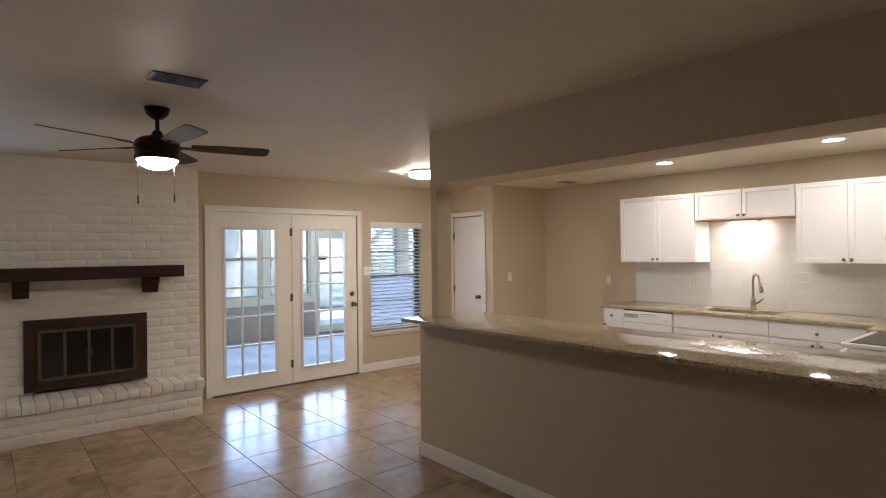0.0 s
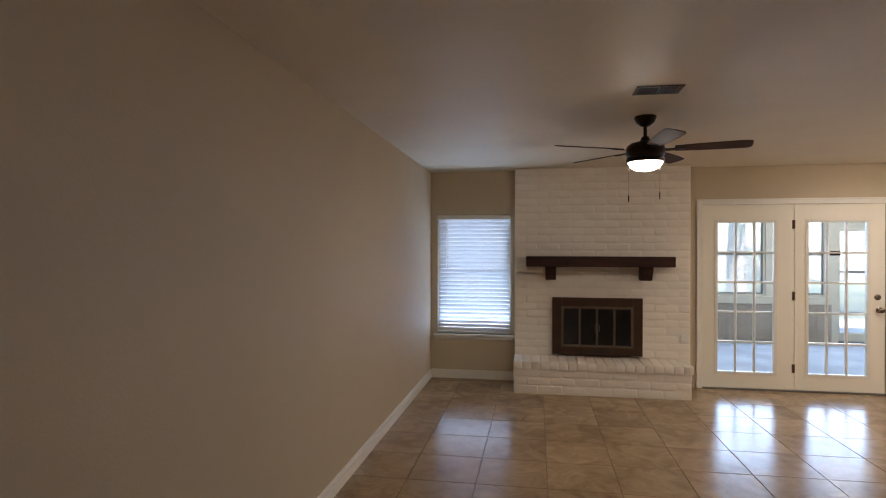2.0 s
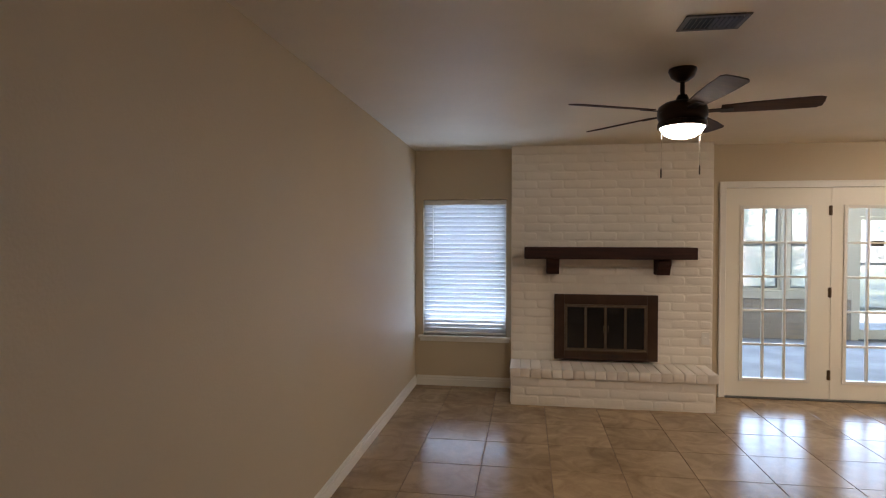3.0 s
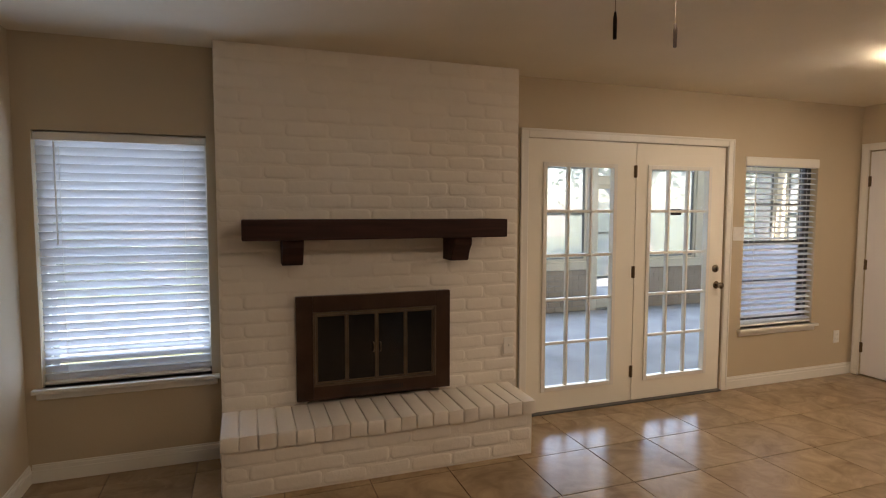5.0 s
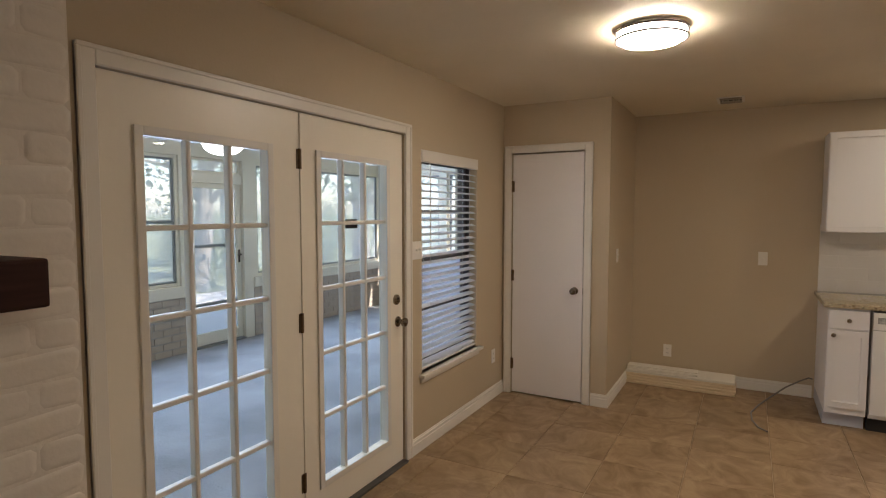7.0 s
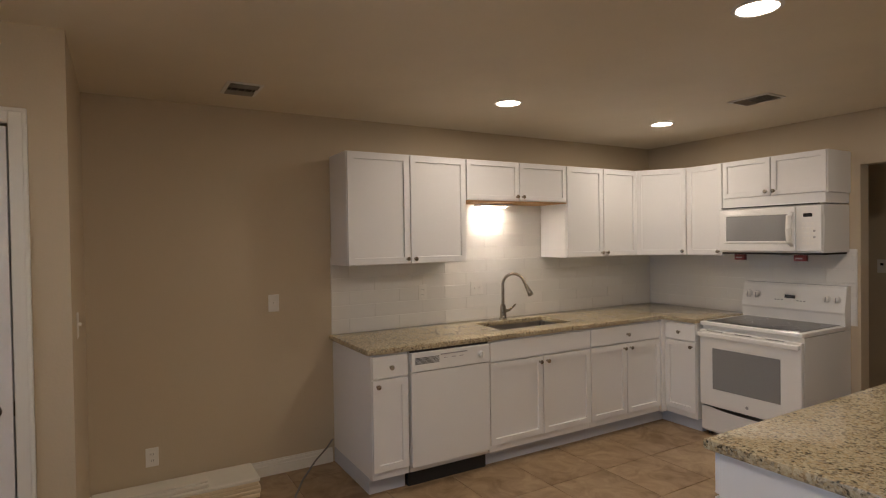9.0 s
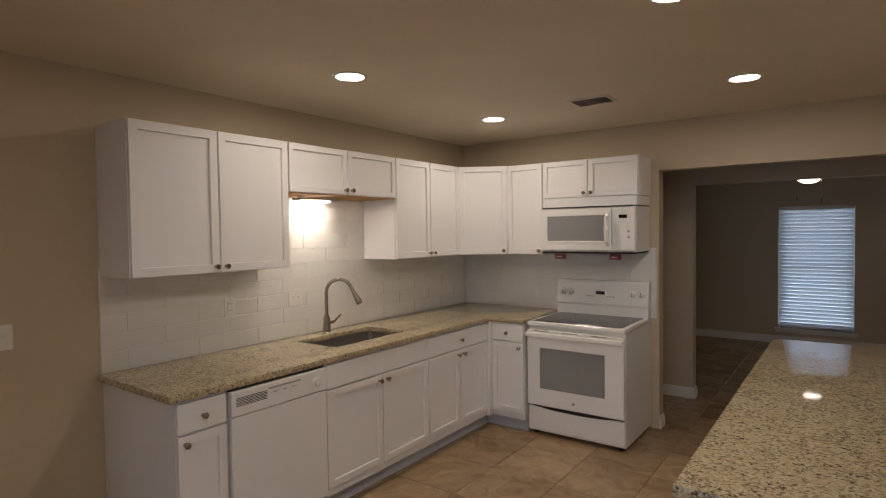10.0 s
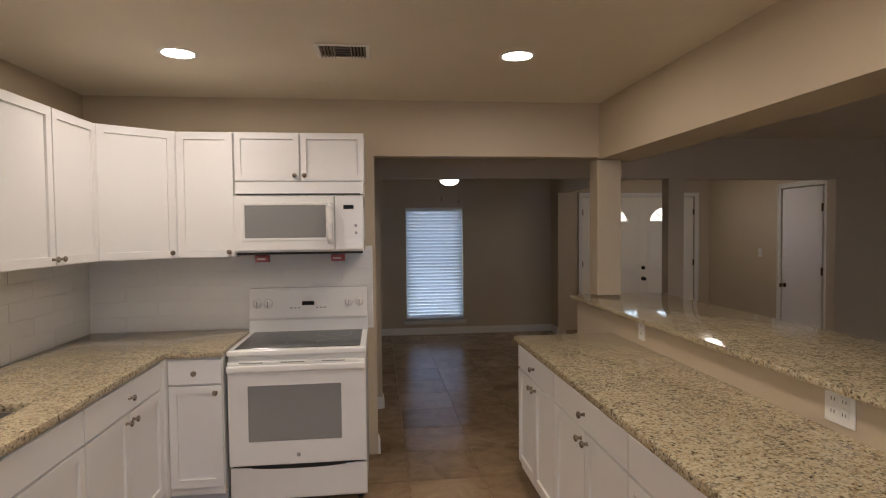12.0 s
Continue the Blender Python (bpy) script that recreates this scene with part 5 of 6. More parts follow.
# ---- outlets and switches ----
def plate(x, y, z, turn, gangs, kind, label):
    """A wall plate facing -y before the turn; kind: outlet, toggle or blank."""
    p = thing("wall_switch" if kind == "toggle" else "wall_outlet", x, y, z, label, "light switch" if kind == "toggle" else "outlet", turn=turn)
    w = 0.072 + 0.046 * (gangs - 1)
    part("plate", box(-w / 2, w / 2, -0.006, -0.0005, -0.058, 0.058, 0.003, 2), M_PLASTIC, p)
    for g in range(gangs):
        u = (g - (gangs - 1) / 2) * 0.046
        if kind == "toggle":
            q = part("toggle", box(u - 0.005, u + 0.005, -0.018, -0.006, -0.004, 0.012, 0.002), M_PLASTIC, p)
        elif kind == "rocker":
            part("rocker", box(u - 0.016, u + 0.016, -0.009, -0.006, -0.033, 0.033, 0.002), M_PLASTIC, p)
        else:
            for dz in (-0.020, 0.020):
                s = part("socket", box(u - 0.016, u + 0.016, -0.0085, -0.006, dz - 0.014, dz + 0.014, 0.002), M_PLASTIC, p)
                for du in (-0.006, 0.006):
                    part("slot", box(u + du - 0.0012, u + du + 0.0012, -0.0090, -0.0080, dz - 0.005, dz + 0.006), M_DARKSLOT, s)
    return p


plate(EX - 0.010, 2.803, 1.183, -90, 2, "toggle", "white double switch plate on the tiled backsplash")
plate(EX - 0.010, 3.312, 1.178, -90, 1, "outlet", "white outlet on the tiled backsplash")
plate(EX, 4.456, 1.17, -90, 1, "toggle", "white light switch on the beige wall")
plate(EX, 5.211, 0.270, -90, 1, "outlet", "white outlet low on the beige wall")
plate(5.95, PY, 1.21, 0, 1, "toggle", "white light switch on the pantry wall")
plate(4.19, NY, 1.330, 0, 2, "toggle", "white double light switch beside the french doors")
plate(5.42, NY, 0.36, 0, 1, "outlet", "white outlet low on the wall under the window")
plate(3.36, 2.98, 1.000, 90, 2, "outlet", "white double outlet on the half wall above the peninsula")
plate(3.36, 1.626, 1.005, 90, 1, "outlet", "white outlet on the half wall above the peninsula")
plate(1.955, CH[2] - 0.012, 0.60, 0, 1, "toggle", "white switch plate on the painted brick")
plate(-0.4, -2.55, 1.21, 90, 1, "toggle", "white light switch on the entry wall")
th = plate(5.11, HY, 1.30, 180, 1, "rocker", "small white thermostat with a dark display on the hall wall")
part("display", box(-0.012, 0.012, -0.0105, -0.0088, 0.006, 0.026, 0.0004), M_DISPLAY, th, "dark display")


# ---- ceiling fixtures ----
def ceiling_fan(x, y, label, glow, first, drop=0.0):
    f = thing("ceiling_fan", x, y, CZ, label, "ceiling fan")
    part("canopy", lathe(bmesh.new(), [(0, -0.001), (0.072, -0.001), (0.074, -0.012), (0.060, -0.045), (0.030, -0.068), (0.016, -0.072), (0, -0.072)], 24), M_FANMETAL, f, smooth=True)
    part("downrod", lathe(bmesh.new(), [(0.0125, -0.07), (0.0125, -0.165)], 14), M_FANMETAL, f, smooth=True)
    part("collar", lathe(bmesh.new(), [(0.0, -0.140), (0.024, -0.142), (0.034, -0.165), (0.045, -0.178)], 20), M_FANMETAL, f, smooth=True)
    part("motor_housing", lathe(bmesh.new(), [(0.040, -0.172), (0.095, -0.186), (0.122, -0.205), (0.130, -0.232), (0.130, -0.262), (0.118, -0.285), (0.110, -0.290), (0, -0.290)], 32), M_FANMETAL, f, smooth=True)
    part("light_kit", lathe(bmesh.new(), [(0.112, -0.286), (0.126, -0.290), (0.129, -0.320), (0.117, -0.322), (0.114, -0.306)], 32), M_FANMETAL, f, smooth=True)
    part("bowl", lathe(bmesh.new(), [(0.115, -0.307), (0.112, -0.325), (0.094, -0.352), (0.062, -0.370), (0.025, -0.378), (0, -0.379)], 28), glow, f, "lit frosted glass bowl", True)
    out = [(0.19, -0.046), (0.33, -0.058), (0.50, -0.066), (0.63, -0.066), (0.655, -0.052), (0.66, 0.0), (0.655, 0.046), (0.63, 0.062), (0.50, 0.062), (0.33, 0.054), (0.19, 0.042)]
    for i in range(5):
        a = first + 72 * i
        m = pose(0, 0, -0.233, 0, 0, a) @ pose(0, 0, 0, -12, 0, 0)
        bm = extrude_outline(bmesh.new(), out, "z", -0.003, 0.003, 0.0015)
        bmesh.ops.transform(bm, matrix=m, verts=bm.verts[:])
        b = part("blade", bm, M_FANWOOD, f, "dark walnut blade")
        bm = box(0.11, 0.25, -0.02, 0.02, -0.0085, -0.0035, 0.002)
        bmesh.ops.transform(bm, matrix=m, verts=bm.verts[:])
        part("blade_iron", bm, M_FANMETAL, b)
    for u, v, l in ((-0.110, -0.022, 0.24), (0.104, 0.052, 0.215)):
        part("pull_chain", tube(bmesh.new(), [(u, v, -0.285), (u * 1.03, v * 1.03, -0.30), (u * 1.03, v * 1.03, -0.30 - l)], 0.0011, 6), M_NICKEL, f)
        part("pull", tube(bmesh.new(), [(u * 1.03, v * 1.03, -0.30 - l), (u * 1.03, v * 1.03, -0.315 - l), (u * 1.03, v * 1.03, -0.355 - l)], [0.002, 0.0045, 0.004], 8), M_FANMETAL, f)
    return f


ceiling_fan(1.10, 3.83, "dark bronze ceiling fan with five walnut blades and a lit bowl", M_FAN_LIGHT, 59)
ceiling_fan(3.97, -2.01, "dark ceiling fan with a lit bowl in the front room", M_ROOM_LIGHT, 20)

fl = thing("flush_light", 4.065, 5.02, CZ, "round flush ceiling light, lit, with double dark bronze rings", "ceiling light")
part("pan", lathe(bmesh.new(), [(0, -0.001), (0.155, -0.001), (0.165, -0.010), (0.165, -0.022), (0, -0.022)], 40), M_PLASTIC, fl, smooth=True)
part("diffuser", lathe(bmesh.new(), [(0.160, -0.0225), (0.164, -0.040), (0.160, -0.056), (0.140, -0.070), (0.10, -0.080), (0.05, -0.085), (0, -0.086)], 40), M_FLUSH_LIGHT, fl, "glowing frosted diffuser", True)
for z in (-0.016, -0.050):
    part("ring", lathe(bmesh.new(), [(0.166, z), (0.172, z - 0.001), (0.172, z - 0.009), (0.166, z - 0.010), (0.166, z)], 44), M_FANMETAL, fl, "dark bronze ring", True)

# unseen lamp, assumed from the bright entry walls and added to light them
fe = thing("flush_light", 0.85, -2.25, CZ, "round flush ceiling light, lit, unseen and assumed in the entry", "ceiling light")
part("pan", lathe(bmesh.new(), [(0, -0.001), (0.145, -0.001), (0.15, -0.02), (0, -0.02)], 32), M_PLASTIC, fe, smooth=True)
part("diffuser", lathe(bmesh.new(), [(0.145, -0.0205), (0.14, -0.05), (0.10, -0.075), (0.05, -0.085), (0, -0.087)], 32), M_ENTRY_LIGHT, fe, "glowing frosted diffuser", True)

can = None
for x, y in CANS:
    if can is None:
        can = thing("downlight", x, y, CZ, "round recessed ceiling downlight, lit, with a white trim", "ceiling light", "kitchen downlights")
        part("trim_ring", lathe(bmesh.new(), [(0.074, -0.001), (0.094, -0.001), (0.095, -0.004), (0.078, -0.007), (0.074, -0.003)], 36), M_PLASTIC, can, smooth=True)
        part("lens", lathe(bmesh.new(), [(0.075, -0.0035), (0.05, -0.0045), (0, -0.005)], 32), M_CAN_LIGHT, can, "glowing warm lens", True)
    else:
        copy_thing(can, pose(x, y, CZ))


def ceiling_vent(x, y, w, d, n, label, curved=False, mat=None):
    v = thing("ceiling_vent", x, y, CZ, label, "ceiling vent")
    mat = mat or M_VENT
    bm = bmesh.new()
    f = 0.022
    for a, b, c, e in ((-w / 2, -w / 2 + f, -d / 2, d / 2), (w / 2 - f, w / 2, -d / 2, d / 2), (-w / 2 + f, w / 2 - f, -d / 2, -d / 2 + f), (-w / 2 + f, w / 2 - f, d / 2 - f, d / 2)):
        bx(bm, a, b, c, e, -0.008, -0.001, 0.002)
    part("frame", bm, M_PLASTIC if curved else mat, v)
    part("backing", box(-w / 2 + f, w / 2 - f, -d / 2 + f, d / 2 - f, -0.002, -0.0008), M_DARKSLOT, v)
    for i in range(n):
        u = -w / 2 + f + (w - 2 * f) * (i + 0.5) / n
        if curved and abs(i - (n - 1) / 2) < n * 0.17:
            continue
        q = box(-0.0012, 0.0012, -d / 2 + f, d / 2 - f, -0.007, 0.005)
        bmesh.ops.transform(q, matrix=pose(u, 0, -0.008, 0, 35 if u < 0 else -35, 0), verts=q.verts[:])
        part("slat", q, mat, v)
    if curved:
        for k in range(4):
            q = box(-w * 0.14, w * 0.14, -0.0012, 0.0012, -0.007, 0.005)
            bmesh.ops.transform(q, matrix=pose(0, -d / 2 + f + (d - 2 * f) * (k + 0.5) / 4, -0.008, 35, 0, 0), verts=q.verts[:])
            part("slat", q, mat, v)
    return v


ceiling_vent(1.045, 3.15, 0.26, 0.17, 11, "brown louvred metal ceiling vent", mat=M_BROWNVENT)
ceiling_vent(4.98, 1.73, 0.27, 0.21, 14, "painted metal ceiling vent with three-way louvres", True)
ceiling_vent(6.22, 4.73, 0.27, 0.20, 12, "painted metal ceiling vent near the wall", True)

# ---- loose things ----
# stack of boards on the floor against the east wall
rnd = random.Random(11)
for k, (l, w, z, x, y, mat, lab) in enumerate((
        (0.905, 0.285, 0.0, 6.555, 5.085, M_PINE, "raw pine board lying at the bottom of a stack"),
        (0.90, 0.262, 0.0245, 6.55, 5.075, M_PINE, "raw pine board lying in a stack"),
        (0.905, 0.282, 0.049, 6.56, 5.08, M_PINE, "raw pine board lying in a stack"),
        (0.895, 0.262, 0.0735, 6.552, 5.085, M_PINE, "raw pine board lying in a stack"),
        (0.90, 0.278, 0.098, 6.555, 5.08, M_PRIMED, "pale primed board lying on top of a stack"),
        (0.60, 0.15, 0.1225, 6.50, 5.225, M_PRIMED, "short primed moulding lying on the stack of boards"))):
    bd = thing("board", x, y, z, lab, "board", "stacked boards", turn=rnd.uniform(-0.7, 0.7))
    part("plank", box(-w / 2, w / 2, -l / 2, l / 2, 0.0002, 0.0243, 0.005), mat, bd)
    if k == 5:
        part("bead", box(-w / 2 + 0.02, w / 2 - 0.02, -l / 2, l / 2, 0.0245, 0.038, 0.004), M_PRIMED, bd)
# cable from the wall by the dishwasher
cable = [(6.70, 4.062, 0.165), (6.62, 4.095, 0.19), (6.53, 4.16, 0.18), (6.47, 4.26, 0.13), (6.40, 4.37, 0.05), (6.27, 4.455, 0.008), (6.06, 4.51, 0.006), (5.87, 4.505, 0.006), (5.73, 4.464, 0.006), (5.667, 4.408, 0.006)]
solid("power_cable", tube(bmesh.new(), cable, 0.006, 8), M_CABLE, "grey power cable curling from the wall onto the floor", "cable", smooth=True)

# ---- sunroom ----
SY, SF = 10.1, -0.012
structure("sunroom_floor", box(1.12, 9.2, NY + 0.16, SY + 0.3, -0.2, SF), M_CONCRETE, "bare grey concrete sunroom slab", "floor")
structure("sunroom_ceiling", box(1.12, 9.2, NY + 0.16, SY + 0.3, 2.42, 2.5), M_SUNPAINT, "cream painted sunroom ceiling", "ceiling")
structure("sunroom_house_wall", wall_with_holes(bmesh.new(), "x", NY + 0.161, NY + 0.19, -2.2, 9.2, SF, 2.42, [NW_WIN, (2.19, 4.04, SF, 2.05), NE_WIN]), M_SUNPAINT, "cream painted outer face of the house wall", "wall")


SILL = 0.75


def kneewall(name, x0, x1, axis, at, label):
    """A low brick wall with a painted cap; bricks are real pieces."""
    th = 0.14
    h = 0.62
    bm = box(x0, x1, at, at + th, SF, h - 0.004) if axis == "x" else box(at, at + th, x0, x1, SF, h - 0.004)
    w = structure(name, bm, M_SUNMORTAR, label, "wall")
    rows, bl2 = 8, 0.205
    bm = bmesh.new()
    vs, fs = [], []
    for r in range(rows):
        z = SF + (h - SF) * r / rows + 0.006
        x = x0 - (bl2 / 2 if r % 2 else 0)
        while x < x1:
            a, b = max(x, x0) + 0.007, min(x + bl2, x1) - 0.007
            if b - a > 0.03:
                zz = z + (h - SF) / rows - 0.016
                if axis == "x":
                    c = [(a, at - 0.008, z), (b, at - 0.008, z), (b, at - 0.008, zz), (a, at - 0.008, zz), (a, at, z), (b, at, z), (b, at, zz), (a, at, zz)]
                else:
                    c = [(at - 0.008, a, z), (at - 0.008, b, z), (at - 0.008, b, zz), (at - 0.008, a, zz), (at, a, z), (at, b, z), (at, b, zz), (at, a, zz)]
                k = len(vs)
                vs += c
                fs += [(k, k + 1, k + 2, k + 3), (k, k + 4, k + 5, k + 1), (k + 3, k + 2, k + 6, k + 7), (k, k + 3, k + 7, k + 4), (k + 1, k + 5, k + 6, k + 2)]
            x += bl2
    me = bpy.data.meshes.new("brickwork")
    me.from_pydata(vs, [], fs)
    me.materials.append(M_SUNBRICK)
    o = new("brickwork", me)
    o.parent = w
    tagged(o, "tan brick courses", kind="stuff")
    bm = box(x0, x1, at - 0.03, at + th + 0.02, h, SILL, 0.006) if axis == "x" else box(at - 0.03, at + th + 0.02, x0, x1, h, SILL, 0.006)
    part("cap", bm, M_SUNPAINT, w, "cream painted wooden cap")
    return w


kneewall("sunroom_wall_1", 1.12, 5.24, "x", SY, "low tan brick sunroom wall under the windows")
kneewall("sunroom_wall_2", 6.20, 9.2, "x", SY, "low tan brick sunroom wall beside the screen door")
kneewall("sunroom_wall_3", NY + 0.2, SY, "y", 9.06, "low tan brick sunroom side wall")
structure("sunroom_wall_4", box(1.12, 1.24, NY + 0.2, SY, SF, 2.42), M_SUNPAINT, "cream painted sunroom end wall", "wall")
# posts and head beam
bm = box(1.12, 9.2, SY, SY + 0.14, 2.20, 2.42)
bx(bm, 9.06, 9.2, NY + 0.2, SY, 2.20, 2.42)
structure("sunroom_head", bm, M_SUNPAINT, "cream painted head beam over the sunroom windows", "beam")


def sun_window(x0, x1, axis, at, label, rail=True):
    """A cream frame with a dark metal sash; sliding ones have a meeting rail."""
    w = thing("sunroom_window", 0, 0, 0, label, "window", "sunroom windows", "structure")
    z0, z1, f = SILL, 2.20, 0.035

    def q(u0, u1, v0, v1, d0=0.03, d1=0.10):
        return (u0, u1, at + d0, at + d1, v0, v1) if axis == "x" else (at + d0, at + d1, u0, u1, v0, v1)

    def ring(g, t, d0, d1):
        bm = bmesh.new()
        a, b, c, e = x0 + g, x1 - g, z0 + g, z1 - g
        for k in (q(a, a + t, c, e, d0, d1), q(b - t, b, c, e, d0, d1), q(a + t, b - t, c, c + t, d0, d1), q(a + t, b - t, e - t, e, d0, d1)):
            bx(bm, *k, 0.003)
        return bm
    part("window_frame", ring(0.0, f, 0.03, 0.10), M_SUNPAINT, w)
    sash = part("sash", ring(f, 0.022, 0.045, 0.085), M_SUNALU, w, "grey metal sash")
    zm, g = 1.465, f + 0.022
    spans = ((z0 + g, z1 - g),)
    if rail:
        part("meeting_rail", box(*q(x0 + g, x1 - g, zm - 0.018, zm + 0.018, 0.048, 0.082), 0.003), M_SUNALU, w, "grey meeting rail")
        spans = ((z0 + g, zm - 0.018), (zm + 0.018, z1 - g))
    for v0, v1 in spans:
        o = part("pane", box(*q(x0 + g, x1 - g, v0, v1, 0.064, 0.068)), M_PALE_GLASS, sash)
        o.visible_shadow = False
    return w


posts = [(1.12, 1.26), (2.12, 2.24), (3.18, 3.30), (4.22, 4.34), (5.17, 5.34), (6.06, 6.27), (7.25, 7.50), (9.00, 9.2)]
for k, (p, r) in enumerate(zip(posts, posts[1:])):
    if k != 4:
        sun_window(p[1], r[0], "x", SY, "cream framed sunroom window onto the garden" if k < 4 else "wide cream framed fixed sunroom window onto the garden", k < 4)
for a, b in ((6.75, 7.74), (7.86, 8.84), (8.96, 10.0)):
    sun_window(a, b, "y", 9.06, "cream framed sunroom side window")
bm = bmesh.new()
for a, b in posts:
    bx(bm, a, b, SY, SY + 0.14, SILL, 2.20)
for a, b in ((5.24, 5.34), (6.06, 6.20)):
    bx(bm, a, b, SY - 0.001, SY + 0.141, SF, SILL)
for u in (7.8, 8.9):
    bx(bm, 9.06, 9.2, u - 0.06, u + 0.06, SILL, 2.20)
structure("sunroom_posts", bm, M_SUNPAINT, "cream painted posts between the sunroom windows", "post")
# storm door under a transom light
sd = thing("screen_door", 5.342, SY + 0.05, SF + 0.02, "grey metal framed glass storm door onto the garden", "door", kind="structure")
w, h = 0.716, 1.90
bm = bmesh.new()
for u0, u1, v0, v1 in ((0.002, 0.045, 0, h), (w - 0.075, w - 0.002, 0, h), (0.045, w - 0.075, 0.0, 0.14), (0.045, w - 0.075, h - 0.055, h)):
    bx(bm, u0, u1, 0, 0.035, v0, v1, 0.003)
part("frame", bm, M_SUNPAINT, sd)
for v in (0.475, 1.165):
    part("rail", box(0.045, w - 0.075, 0.004, 0.031, v - 0.018, v + 0.018, 0.002), M_SUNALU, sd, "grey cross rail")
g = part("pane", box(0.045, w - 0.075, 0.016, 0.019, 0.14, h - 0.055), M_PALE_GLASS, sd)
g.visible_shadow = False
hd = box(w - 0.052, w - 0.024, -0.006, 0.0, 0.94, 1.10, 0.002)
tube(hd, [(w - 0.038, -0.005, 1.04), (w - 0.038, -0.045, 1.04), (w - 0.10, -0.048, 1.035)], 0.009, 8)
part("handle", hd, M_FANMETAL, sd, "dark lever handle")
structure("screen_door_sill", box(5.342, 6.058, SY - 0.02, SY + 0.14, SF, SF + 0.018, 0.003), M_SUNALU, "grey metal storm door sill", "threshold")
structure("screen_door_head", box(5.341, 6.059, SY + 0.02, SY + 0.13, 1.912, 2.03, 0.003), M_SUNPAINT, "cream rail between door and transom", "trim")
tr = thing("transom_window", 5.341, SY + 0.05, 2.0305, "narrow cream framed transom window over the storm door", "window", kind="structure")
bm = bmesh.new()
for u0, u1, v0, v1 in ((0, 0.03, 0, 0.168), (0.688, 0.718, 0, 0.168), (0.03, 0.688, 0, 0.022), (0.03, 0.688, 0.146, 0.168)):
    bx(bm, u0, u1, 0, 0.04, v0, v1, 0.002)
part("window_frame", bm, M_SUNPAINT, tr)
g = part("pane", box(0.03, 0.688, 0.018, 0.022, 0.022, 0.146), M_PALE_GLASS, tr)
g.visible_shadow = False
# glowing bowl on a stem, added to give the bright dome in the door glass
sl = thing("sunroom_light", 4.85, 9.0, 2.42, "glowing white bowl added for the bright dome in the door glass", "ceiling light")
part("canopy", lathe(bmesh.new(), [(0, -0.001), (0.065, -0.001), (0.062, -0.02), (0.02, -0.032), (0, -0.033)], 24), M_PLASTIC, sl, smooth=True)
part("stem", lathe(bmesh.new(), [(0.010, -0.03), (0.010, -0.20)], 12), M_PLASTIC, sl, smooth=True)
part("bowl", lathe(bmesh.new(), [(0, -0.19), (0.185, -0.192), (0.19, -0.20), (0.172, -0.245), (0.12, -0.285), (0.05, -0.303), (0, -0.305)], 32), M_DOME_GLOW, sl, "glowing white bowl", True)

# ---- garden ----
# slab out of view, added to keep direct sun off the front blind
structure("front_sun_block", box(-3.0, EX + 1.5, FY - 4.2, FY - 0.165, 3.25, 3.37), M_SUNPAINT, "unseen cream slab added to keep the sun off the front window", "roof")
solid("ground", box(-300, 300, -300, 300, -0.30, -0.21), M_GRASS, "mown lawn with bare patches reaching far away", "ground", "structure")
solid("patio", box(-6, 14, SY + 0.3, 14.5, -0.208, -0.12), M_PATIO, "pale concrete patio beside the sunroom", "patio", "structure")


def tree(x, y, h, r, seed):
    """A tapered, leaning trunk with limbs and a crown of leaf cards."""
    rnd = random.Random(seed)
    t = thing("tree", x, y, -0.21, "leafy garden tree with a forked bark trunk", "tree", "garden trees")
    lean = Vector((rnd.uniform(-0.12, 0.12), rnd.uniform(-0.12, 0.12), 1))
    pts = [lean * (h * 0.55 * k / 6) + Vector((rnd.uniform(-0.05, 0.05), rnd.uniform(-0.05, 0.05), 0)) for k in range(7)]
    bm = tube(bmesh.new(), pts, [r * (1.25 - 0.11 * k) for k in range(7)], 10)
    tips = []
    for k in range(9):
        s = pts[3 + k % 4]
        a = rnd.uniform(0, 2 * math.pi)
        e = s + Vector((math.cos(a), math.sin(a), rnd.uniform(0.3, 1.0))) * h * rnd.uniform(0.18, 0.34)
        mid = (s + e) / 2 + Vector((rnd.uniform(-0.2, 0.2), rnd.uniform(-0.2, 0.2), 0.15))
        tube(bm, [s, mid, e], [r * 0.45, r * 0.3, r * 0.1], 6)
        tips += [e, mid]
    part("trunk", bm, M_BARK, t, smooth=True)
    vs, fs = [], []
    for k in range(2000):
        c = rnd.choice(tips)
        p = c + Vector((rnd.gauss(0, 1), rnd.gauss(0, 1), rnd.gauss(0, 0.8))) * h * 0.095
        if p.z < 1.0:
            continue
        u = Vector((rnd.gauss(0, 1), rnd.gauss(0, 1), rnd.gauss(0, 1))).normalized()
        v = u.cross(Vector((rnd.gauss(0, 1), rnd.gauss(0, 1), rnd.gauss(0, 1)))).normalized()
        s = rnd.uniform(0.06, 0.12)
        n = len(vs)
        vs += [p - u * s, p + v * s * 0.45, p + u * s, p - v * s * 0.45]
        fs.append((n, n + 1, n + 2, n + 3))
    me = bpy.data.meshes.new("crown")
    me.from_pydata([tuple(q) for q in vs], [], fs)
    me.materials.append(M_LEAF)
    o = new("crown", me)
    o.parent = t
    return t


